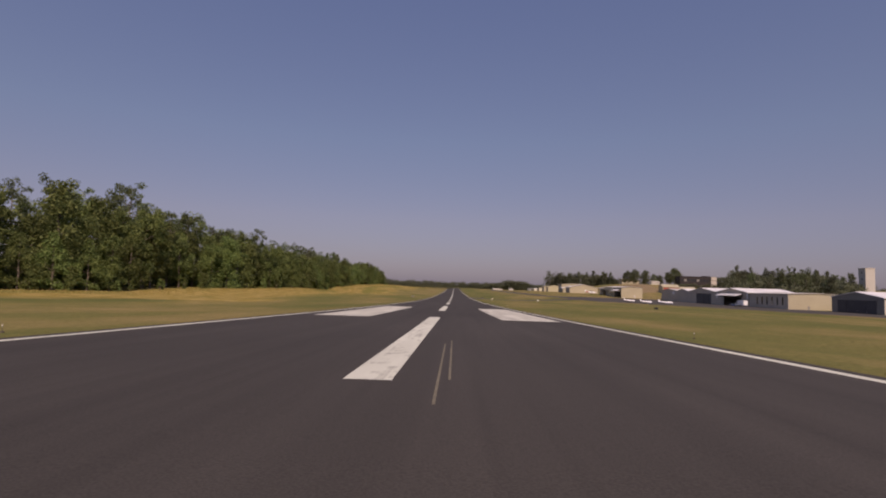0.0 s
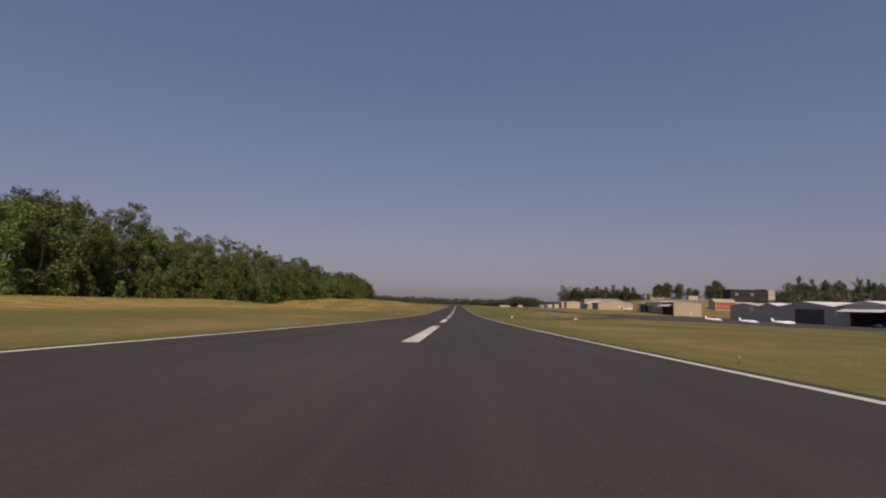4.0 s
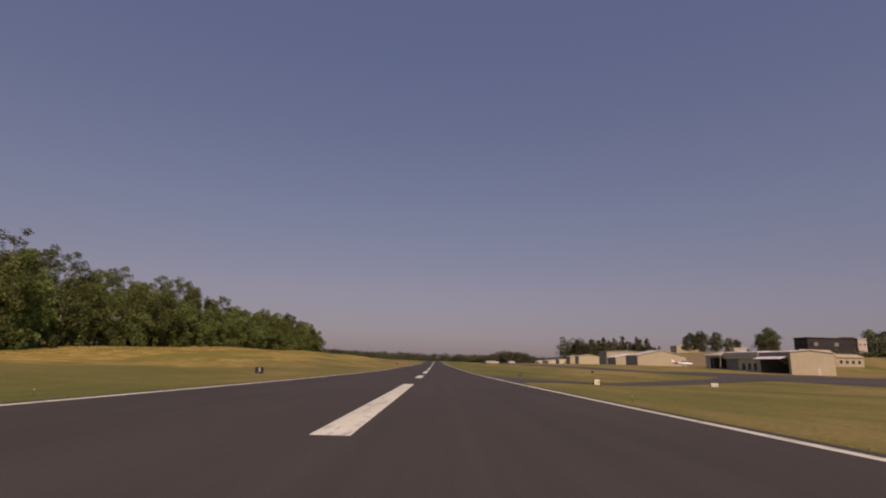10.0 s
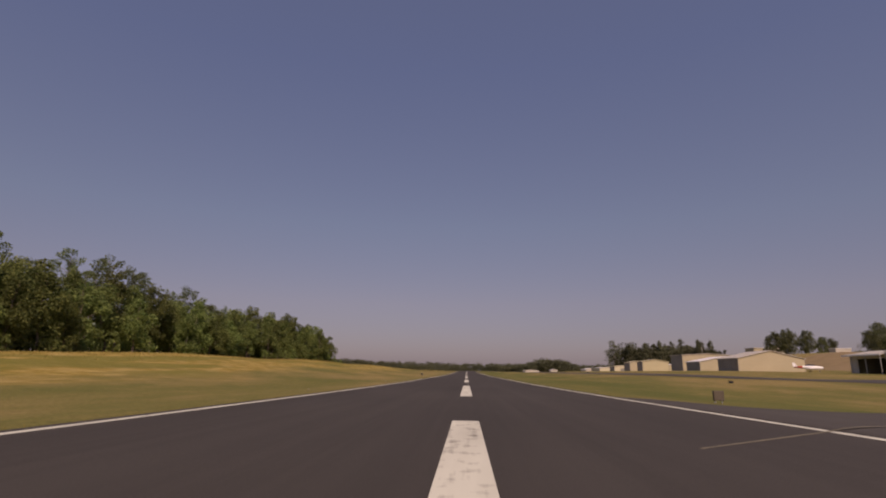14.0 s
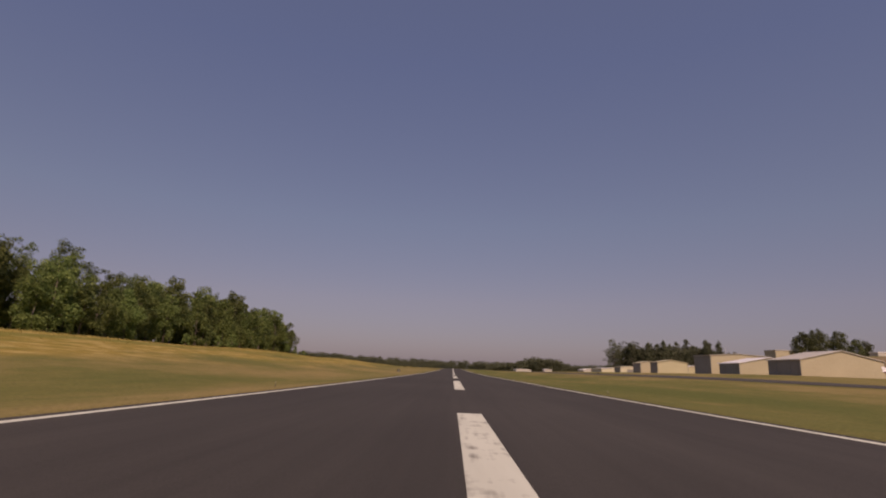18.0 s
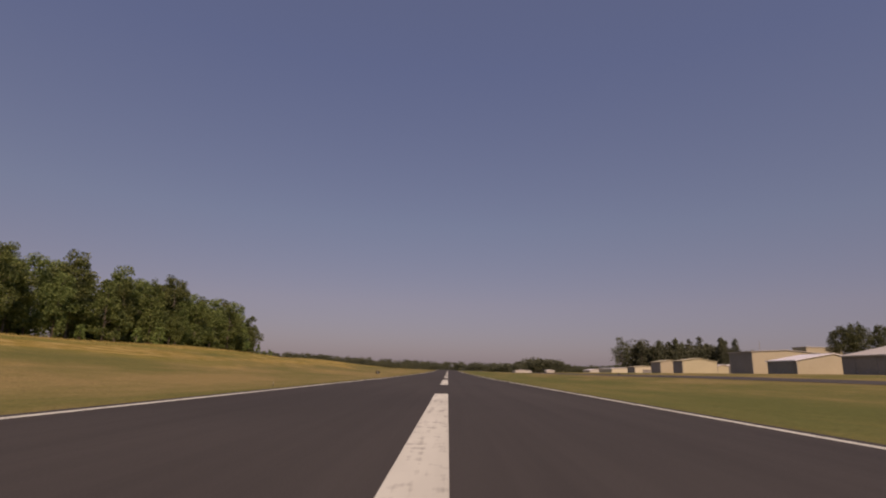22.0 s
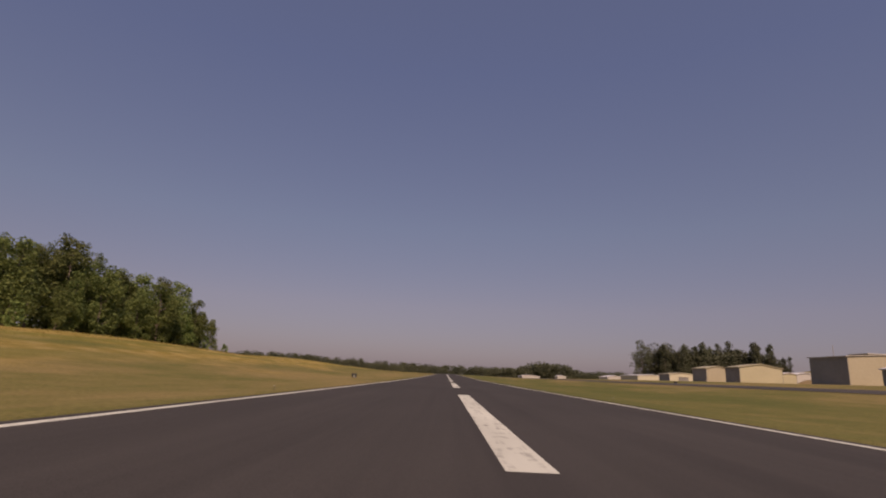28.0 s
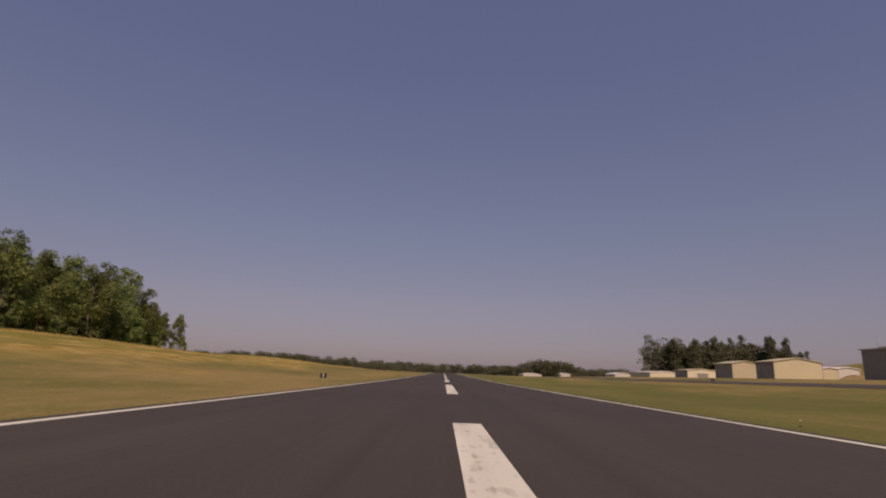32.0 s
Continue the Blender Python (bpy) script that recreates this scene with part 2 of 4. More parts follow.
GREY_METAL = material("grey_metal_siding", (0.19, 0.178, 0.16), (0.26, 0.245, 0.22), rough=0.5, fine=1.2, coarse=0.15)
MID_GREY = material("mid_grey_metal_siding", (0.42, 0.365, 0.295), (0.53, 0.465, 0.38), rough=0.5, fine=1.2, coarse=0.15)
BUFF_METAL = material("buff_metal_siding", (0.487, 0.445, 0.311), (0.571, 0.521, 0.370), rough=0.55, fine=1.2, coarse=0.15)
PALE_METAL = material("pale_metal_siding", (0.43, 0.40, 0.345), (0.53, 0.495, 0.43), rough=0.55, fine=1.2, coarse=0.15)
WHITE_ROOF = material("white_metal_roof", (0.66, 0.64, 0.62), (0.80, 0.78, 0.76), rough=0.45, fine=1.0, coarse=0.1)
# near-black: a real dark door, and the shade inside one open front
DARK_DOOR_AND_BAY = material("dark_door_and_bay_shade", (0.050, 0.048, 0.055), (0.085, 0.08, 0.085), rough=0.5, fine=1.0, coarse=0.2)
RED_METAL = material("red_metal_panel", (0.36, 0.070, 0.045), (0.46, 0.11, 0.075), rough=0.5, fine=1.5, coarse=0.2)
BROWN_WALL = material("dark_brown_wall", (0.026, 0.021, 0.020), (0.048, 0.038, 0.035), rough=0.8, fine=1.5, coarse=0.2)
EARTH = material("bare_red_earth", (0.17, 0.125, 0.060), (0.26, 0.185, 0.10), rough=0.95, fine=2.0, coarse=0.2)
WHITE_PLANE = material("white_aircraft_paint", (0.74, 0.73, 0.72), (0.82, 0.81, 0.80), rough=0.3, fine=1.0, coarse=0.5, bump=0.0, specular=0.5)
BLACK = material("black_enamel", (0.018, 0.018, 0.018), (0.032, 0.032, 0.032), rough=0.5, fine=6.0, coarse=1.0)
STEEL = material("galvanised_steel", (0.36, 0.36, 0.36), (0.48, 0.48, 0.48), rough=0.45, fine=4.0, coarse=0.6, metal=0.6)
RUBBER = material("tyre_rubber", (0.02, 0.02, 0.02), (0.04, 0.04, 0.04), rough=0.85, fine=20.0, coarse=2.0)
GLASS = material("dark_window_glass", (0.02, 0.025, 0.03), (0.04, 0.045, 0.05), rough=0.08, bump=0.0, specular=0.6)
BARK = material("bark", (0.10, 0.08, 0.06), (0.23, 0.19, 0.15), rough=0.9, fine=5.0, coarse=0.8, bump=0.5)
LEAF_OAK = leaf_material("oak_leaves", (0.082, 0.116, 0.038), (0.230, 0.268, 0.088))
LEAF_PINE = leaf_material("pine_needles", (0.076, 0.106, 0.046), (0.172, 0.208, 0.090))
LEAF_BUSH = leaf_material("bush_leaves", (0.092, 0.136, 0.041), (0.235, 0.286, 0.090))
BLUE_PAINT = material("dark_blue_car_paint", (0.02, 0.035, 0.09), (0.03, 0.05, 0.12), rough=0.25, fine=3.0, coarse=0.5, bump=0.0)
WEATHERED = material("weathered_brown_enamel", (0.07, 0.056, 0.042), (0.12, 0.098, 0.073), rough=0.7, fine=5.0, coarse=1.0)
YELLOW_FACE = material("pale_yellow_sign_face", (0.60, 0.55, 0.36), (0.70, 0.65, 0.45), rough=0.5, fine=3.0, coarse=0.8)
FADED_YELLOW = material("faded_yellow_line", (0.10, 0.09, 0.065), (0.20, 0.175, 0.12), rough=0.85, fine=3.0, coarse=0.4, bump=0.0)
GRASS_BLADE = material("grass_blades", (0.120, 0.125, 0.030), (0.27, 0.21, 0.075), rough=0.9, fine=1.0, coarse=0.05, bump=0.0, island=0.6, specular=0.1)
STRAW_BLADE = material("straw_blades", (0.19, 0.165, 0.045), (0.37, 0.28, 0.105), rough=0.9, fine=0.6, coarse=0.05, bump=0.0, island=0.6, specular=0.1)
LEAF_GREY = leaf_material("grey_green_leaves", (0.080, 0.098, 0.045), (0.175, 0.197, 0.085))
# distance haze is put into this leaf colour: paler and greyer than near leaves
LEAF_HAZED = leaf_material("hazed_far_leaves", (0.086, 0.097, 0.055), (0.149, 0.161, 0.095))


# ---- helpers for things ----
def thing(name, label, category, x=0.0, y=0.0, z=0.0, group="", rz=0.0):
    e = new(name)
    e.matrix_world = pose(x, y, z, 0, 0, rz)
    return tagged(e, label, category, group)


def part(name, bm, mat, parent, label="", smooth=False):
    me = bpy.data.meshes.new(name)
    bm.to_mesh(me)
    bm.free()
    if smooth:
        for p in me.polygons:
            p.use_smooth = True
    me.materials.append(mat)
    ob = new(name, me)
    ob.parent = parent
    if label:
        tagged(ob, label)
    return ob


def raw(name, verts, faces, mat, parent=None, label="", category="", kind=""):
    me = bpy.data.meshes.new(name)
    me.from_pydata([tuple(v) for v in verts], [], [tuple(f) for f in faces])
    me.update()
    me.materials.append(mat)
    ob = new(name, me)
    ob.parent = parent
    return tagged(ob, label, category, "", kind)


def box(x0, x1, y0, y1, z0, z1, bevel=0.0, bm=None):
    bm = bm or bmesh.new()
    made = bmesh.ops.create_cube(bm, size=1.0, matrix=Matrix.Translation(((x0 + x1) / 2, (y0 + y1) / 2, (z0 + z1) / 2)) @ Matrix.Diagonal((x1 - x0, y1 - y0, z1 - z0, 1)))
    if bevel:
        es = list({e for v in made["verts"] for e in v.link_edges})
        bmesh.ops.bevel(bm, geom=es, offset=bevel, segments=2, affect="EDGES", profile=0.5)
    return bm


def rod(a, b, r0, r1, seg=8, bm=None):
    bm = bm or bmesh.new()
    a, b = Vector(a), Vector(b)
    m = Matrix.Translation((a + b) / 2) @ (b - a).to_track_quat("Z", "Y").to_matrix().to_4x4()
    bmesh.ops.create_cone(bm, cap_ends=True, segments=seg, radius1=r0, radius2=r1, depth=(b - a).length, matrix=m)
    return bm


def prism(points, axis, lo, hi, bm=None):
    """A solid from an outline in the plane across axis ('x': points are (y, z); 'y': (x, z))."""
    bm = bm or bmesh.new()
    put = (lambda p, s: (s, p[0], p[1])) if axis == "x" else (lambda p, s: (p[0], s, p[1]))
    a = [bm.verts.new(put(p, lo)) for p in points]
    b = [bm.verts.new(put(p, hi)) for p in points]
    bm.faces.new(a)
    bm.faces.new(b[::-1])
    for i in range(len(a)):
        j = (i + 1) % len(a)
        bm.faces.new((a[j], a[i], b[i], b[j]))
    bmesh.ops.recalc_face_normals(bm, faces=bm.faces)
    return bm


# ---- ground ----
def smooth(a, b, v):
    t = min(max((v - a) / (b - a), 0.0), 1.0)
    return t * t * (3 - 2 * t)


def runway_z(y):
    return 2.99e-5 * max(430.0 - max(y, -150.0), 0.0) ** 2 + 3.6 * smooth(520.0, 1350.0, y)


def ground_z(x, y):
    base = runway_z(y)
    if x < -12.0:
        bank = 5.53 + 1.18 * smooth(400, 520, y) + 0.59 * math.sin(y / 61.0) + 0.41 * math.sin(y / 23.0 + 1.0)
        bank -= 2.5 * (1 - smooth(130, 230, y)) + 0.9 * smooth(130, 230, y) * (1 - smooth(500, 590, y))
        bank -= 2.2 * smooth(268, 308, y) * (1 - smooth(330, 372, y))
        if y > 700:
            bank -= 4.1 * smooth(700, 1000, y)
        s = smooth(16.5, 87, -x)
        rise = base - 0.29 * smooth(12, 20, -x)
        return rise + (max(bank, base + 0.7) - rise) * s
    if x > 12.0:
        apron = 0.59 + 3.3 * smooth(380, 560, y)
        apron -= 1.76 * smooth(760, 1100, y)
        s = smooth(21, 112, x)
        swell = 1.0 * (1 - smooth(140, 290, y)) - 0.95 * smooth(270, 335, y) * (1 - smooth(345, 425, y))
        rise_field = swell * smooth(14, 45, x) * (1 - smooth(65, 112, x))
        hill = 12.3 * smooth(150.5, 217.6, x) * smooth(500, 640, y) * (1 - 0.8 * smooth(730, 880, y))
        rise = base - 0.29 * smooth(12, 20, x)
        return rise + (apron - rise) * s + hill + rise_field
    return base


def grid_axis(stops):
    out = []
    for a, b, step in stops:
        n = max(1, round((b - a) / step))
        out += [a + (b - a) * i / n for i in range(n)]
    return out + [stops[-1][1]]


XS = grid_axis(((-4600, -600, 800), (-600, -200, 80), (-200, -115, 10), (-115, -12, 3), (-12, 12, 6), (12, 24, 2.5), (24, 130, 5), (130, 300, 10), (300, 600, 60), (600, 4600, 800)))
YS = grid_axis(((-900, -200, 140), (-200, 700, 8), (700, 1300, 20), (1300, 2000, 140), (2000, 4700, 900)))
gv = [(x, y, ground_z(x, y) - (0.05 if abs(x) < 12.1 and y < 1250 else 0.0)) for y in YS for x in XS]
nx = len(XS)
gf = [(j * nx + i, j * nx + i + 1, (j + 1) * nx + i + 1, (j + 1) * nx + i) for j in range(len(YS) - 1) for i in range(nx - 1)]
ground = raw("ground", gv, gf, GRASS, None, "mown grass airfield, green with dry straw-coloured patches", "ground", "structure")
for p in ground.data.polygons:
    p.use_smooth = True


def strip(name, x0, x1, y0, y1, lift, mat, parent=None, label="", category="", kind="", step=10.0, thick=0.0):
    """A sheet laid on the ground along y, following its rise."""
    n = max(1, int((y1 - y0) / step))
    v, f = [], []
    for i in range(n + 1):
        y = y0 + (y1 - y0) * i / n
        for x in (x0, x1):
            v.append((x, y, ground_z(x, y) + lift))
    for i in range(n):
        f.append((2 * i, 2 * i + 1, 2 * i + 3, 2 * i + 2))
    if thick:
        k = len(v)
        v += [(x, y, z - thick) for x, y, z in v]
        f += [(2 * i + k, 2 * i, 2 * i + 2, 2 * i + 2 + k) for i in range(n)]
        f += [(2 * i + 1, 2 * i + 1 + k, 2 * i + 3 + k, 2 * i + 3) for i in range(n)]
    return raw(name, v, f, mat, parent, label, category, kind)


runway = strip("runway", -11.94, 11.94, -200, 1226, 0.02, ASPHALT, None, "dark asphalt runway with worn white markings", "runway", "structure", 8.0, 0.1)
strip("edge_line", -11.43, -11.05, -200, 1226, 0.026, PAINT, runway, "continuous white edge line")
strip("edge_line", 11.05, 11.43, -200, 1226, 0.026, PAINT, runway, "continuous white edge line")
for y0, y1 in ((-61, -24.4), (-1.3, 34.4), (58.9, 95.5), (122, 158.6), (183, 219.6), (244, 280.6), (305, 323), (345, 381.6), (408, 444.6), (470, 506.6), (533, 569.6), (594, 630.6), (655, 691.6), (716, 752.6), (777, 813.6), (838, 874.6), (899, 935.6), (960, 996.6), (1021, 1057.6), (1082, 1118.6), (1143, 1179.6)):
    strip("centreline_stripe", -0.46, 0.46, y0, y1, 0.027, PAINT, runway, "worn white centreline stripe")
for x0, x1 in ((5.47, 10.23), (-9.7, -5.17)):
    strip("aiming_point_mark", x0, x1, 32.0, 79.2, 0.027, GRUBBY_PAINT, runway, "broad grey-white aiming point bar with long tyre scuffs")
    inner = (x0, x0 + 0.42) if x0 > 0 else (x1 - 0.38, x1)
    strip("bright_edge", inner[0] + 0.004, inner[1] - 0.004, 32.1, 79.1, 0.031, EDGE_PAINT, runway, "cleaner inner edge of an aiming point bar")
for x0, y0, y1 in ((1.30, -3.5, 7.5), (1.52, -1.0, 9.0)):
    strip("scuff_mark", x0, x0 + 0.05, y0, y1, 0.025, FADED_YELLOW, runway, "pale scuff scratched along the asphalt", step=2.0)


def near_edge(y):
    """The side of the taxiway and apron that faces the runway."""
    pts = ((120, 176.4), (215, 139.9), (258, 122.3), (287, 107), (330, 94.1), (400, 89.4), (430, 82.3), (460, 72.9), (530, 64.7), (700, 61.2), (1010, 58.8))
    for (y0, x0), (y1, x1) in zip(pts, pts[1:]):
        if y <= y1:
            return x0 + (x1 - x0) * (max(y, y0) - y0) / (y1 - y0)
    return 58.8


def far_edge(y):
    return near_edge(y) + 10.0 + (177.6 - near_edge(y) - 10.0) * (1 - smooth(425, 446, y))


def sheet(name, y0, y1, step, left, right, lift, mat, parent=None, label="", category="", kind="", across=10):
    """A sheet between two side lines, following the ground."""
    n = max(1, int((y1 - y0) / step))
    v, f = [], []
    for i in range(n + 1):
        y = y0 + (y1 - y0) * i / n
        for k in range(across + 1):
            x = left(y) + (right(y) - left(y)) * k / across
            v.append((x, y, ground_z(x, y) + lift))
    w = across + 1
    for i in range(n):
        for k in range(across):
            c = i * w + k
            f.append((c, c + 1, c + 1 + w, c + w))
    return raw(name, v, f, mat, parent, label, category, kind)


apron = sheet("apron", 150, 1000, 6.0, near_edge, far_edge, 0.06, APRON, None, "grey asphalt apron that narrows into a parallel taxiway", "apron", "structure")
sheet("centreline", 446, 1000, 6.0, lambda y: near_edge(y) + 4.9, lambda y: near_edge(y) + 5.09, 0.068, FADED_YELLOW, apron, "thin faded yellow taxiway line", across=1)

# slanting connector taxiway that joins the runway, with rounded fillets
def connector():
    n = 36
    v, f = [], []
    for i in range(n + 1):
        s = i / n
        x = 11.94 + 82.3 * s
        mid = 322.0 + 68.0 * s
        low = 7.5 + 19.0 * max(0.0, 1 - s / 0.22) ** 2.0 + 12.0 * max(0.0, (s - 0.8) / 0.2) ** 2
        high = 8.5 + 18.0 * max(0.0, 1 - s / 0.2) ** 2.0 + 14.0 * max(0.0, (s - 0.8) / 0.2) ** 2
        for k in range(5):
            y = mid - low + (low + high) * k / 4
            v.append((x, y, ground_z(x, y) + 0.024 + 0.031 * min(1.0, 6 * s)))
    for i in range(n):
        for k in range(4):
            c = 5 * i + k
            f.append((c, c + 5, c + 6, c + 1))
    road = raw("taxiway_connector", v, f, APRON, None, "grey asphalt taxiway that slants off from the runway", "taxiway", "structure")
    v, f = [], []
    n = 90
    for i in range(n + 1):
        x = 5.3 + 88.2 * i / n
        mid = 322.0 + 0.826 * (x - 11.94)
        z = (runway_z(mid) + 0.028 if x < 11.9 else ground_z(x, mid) + 0.063)
        for y in (mid - 0.09, mid + 0.09):
            v.append((x, y, z))
    for i in range(n):
        f.append((2 * i, 2 * i + 2, 2 * i + 3, 2 * i + 1))
    raw("lead_off_line", v, f, FADED_YELLOW, road, "faded yellow lead-off line")


connector()


# ---- buildings ----
def gable_hangar(name, label, x0, x1, y0, y1, z0, eave, apex, front, side, roof_mat=WHITE_ROOF, door=None, ridge="y", group="airfield hangars", side_door=None):
    """A steel hangar: its gable walls stand across the ridge's direction; walls run into the ground a little."""
    h = thing(name, label, "hangar", x0, y0, z0, group)
    w, d, t = x1 - x0, y1 - y0, 0.25
    mx = w / 2 if ridge == "y" else d / 2
    if ridge == "y":
        out = ((0, -0.6), (w, -0.6), (w, eave), (mx, apex), (0, eave))
        part("front_wall", prism(out, "y", 0, t), front, h)
        part("back_wall", prism(out, "y", d - t, d), front, h)
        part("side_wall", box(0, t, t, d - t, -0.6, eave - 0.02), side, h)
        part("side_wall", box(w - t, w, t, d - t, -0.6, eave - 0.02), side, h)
        o, th = 0.45, 0.22
        k = (apex - eave) / mx
        part("roof_slope", prism(((-o, eave - k * o), (mx, apex), (mx, apex + th), (-o, eave - k * o + th)), "y", -o, d + o), roof_mat, h)
        part("roof_slope", prism(((w + o, eave - k * o), (w + o, eave - k * o + th), (mx + 0.004, apex + th), (mx + 0.004, apex)), "y", -o, d + o), roof_mat, h)
        part("eave_trim", box(-o - 0.12, -o, -o, d + o, eave - k * o - 0.15, eave - k * o + th), roof_mat, h)
        part("ridge_cap", box(mx - 0.25, mx + 0.25, -o, d + o, apex + th - 0.06, apex + th + 0.04), roof_mat, h)
    else:
        out = ((0, -0.6), (d, -0.6), (d, eave), (mx, apex), (0, eave))
        part("front_wall", prism(out, "x", 0, t), side, h)
        part("back_wall", prism(out, "x", w - t, w), side, h)
        part("side_wall", box(t, w - t, 0, t, -0.6, eave - 0.02), front, h)
        part("side_wall", box(t, w - t, d - t, d, -0.6, eave - 0.02), front, h)
        o, th = 0.5, 0.3
        k = (apex - eave) / mx
        part("roof_slope", prism(((-o, eave - k * o), (mx, apex), (mx, apex + th), (-o, eave - k * o + th)), "x", -o, w + o), roof_mat, h)
        part("roof_slope", prism(((d + o, eave - k * o), (d + o, eave - k * o + th), (mx + 0.004, apex + th), (mx + 0.004, apex)), "x", -o, w + o), roof_mat, h)
        part("ridge_cap", box(-o, w + o, mx - 0.25, mx + 0.25, apex + th - 0.06, apex + th + 0.04), roof_mat, h)
    # base skirt and corner trims
    part("corner_trim", box(-0.06, 0.12, -0.06, 0.12, -0.6, eave - 0.1), side, h)
    part("corner_trim", box(w - 0.12, w + 0.06, -0.06, 0.12, -0.6, eave - 0.1), side, h)
    if side_door:
        a, b, top, mat = side_door
        n = 4
        for i in range(n):
            u0, u1 = a + (b - a) * i / n, a + (b - a) * (i + 1) / n
            leaf = part("door_leaf", box(-0.12 - 0.05 * (i % 2), -0.01, u0 + 0.03, u1 - 0.03, -0.3, top, 0.02), mat, h)
            part("handle", box(-0.26, -0.12 - 0.05 * (i % 2), u1 - 0.4, u1 - 0.3, 1.0, 1.3), STEEL, leaf)
        part("door_track", box(-0.3, -0.01, a - 0.4, b + 0.4, top + 0.02, top + 0.35), side, h)
    if door:
        a, b, top, mat = door
        n = 4
        for i in range(n):
            u0, u1 = a + (b - a) * i / n, a + (b - a) * (i + 1) / n
            part("door_leaf", box(u0 + 0.03, u1 - 0.03, -0.12 - 0.05 * (i % 2), -0.01, -0.3, top, 0.02), mat, h)
        part("door_track", box(a - 0.4, b + 0.4, -0.3, -0.01, top + 0.02, top + 0.35), front, h)
    return h


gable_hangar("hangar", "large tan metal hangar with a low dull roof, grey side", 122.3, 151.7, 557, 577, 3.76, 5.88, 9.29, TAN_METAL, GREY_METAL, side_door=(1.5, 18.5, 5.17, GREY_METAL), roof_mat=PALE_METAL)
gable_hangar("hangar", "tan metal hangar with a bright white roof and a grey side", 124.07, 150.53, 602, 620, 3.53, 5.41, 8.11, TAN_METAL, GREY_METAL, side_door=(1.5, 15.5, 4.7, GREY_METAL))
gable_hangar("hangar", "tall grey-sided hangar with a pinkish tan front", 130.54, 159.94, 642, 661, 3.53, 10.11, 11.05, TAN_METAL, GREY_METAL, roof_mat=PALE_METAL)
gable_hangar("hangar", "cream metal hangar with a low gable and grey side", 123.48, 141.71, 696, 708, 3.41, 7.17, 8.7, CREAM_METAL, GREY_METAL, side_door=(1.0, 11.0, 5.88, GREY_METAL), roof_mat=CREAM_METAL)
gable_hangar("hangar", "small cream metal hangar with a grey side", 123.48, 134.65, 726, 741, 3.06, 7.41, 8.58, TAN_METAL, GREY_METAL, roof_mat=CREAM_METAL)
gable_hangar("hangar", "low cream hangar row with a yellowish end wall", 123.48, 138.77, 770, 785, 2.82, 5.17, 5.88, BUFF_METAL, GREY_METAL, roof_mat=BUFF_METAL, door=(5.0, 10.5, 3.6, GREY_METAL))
gable_hangar("hangar", "low pale hangar row with a white roof", 123.48, 142.3, 821, 856, 2.12, 4.94, 5.76, BUFF_METAL, BUFF_METAL)
gable_hangar("hangar", "low white-roofed shed far along the field", 128.5, 141.0, 905, 930, 1.41, 4.8, 5.9, PALE_METAL, PALE_METAL)
gable_hangar("hangar", "long low white building far along the field", 74.5, 92.0, 1010, 1040, 0.94, 3.6, 4.5, PALE_METAL, PALE_METAL)
gable_hangar("hangar", "low white shed far along the field", 99.5, 107.2, 960, 972, 0.94, 4.4, 5.1, PALE_METAL, PALE_METAL)
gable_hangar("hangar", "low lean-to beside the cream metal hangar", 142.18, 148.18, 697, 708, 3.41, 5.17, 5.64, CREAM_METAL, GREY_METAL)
gable_hangar("hangar", "small white shed behind the cream hangar", 152.88, 162.29, 705, 715, 4.23, 4.7, 5.41, PALE_METAL, PALE_METAL)


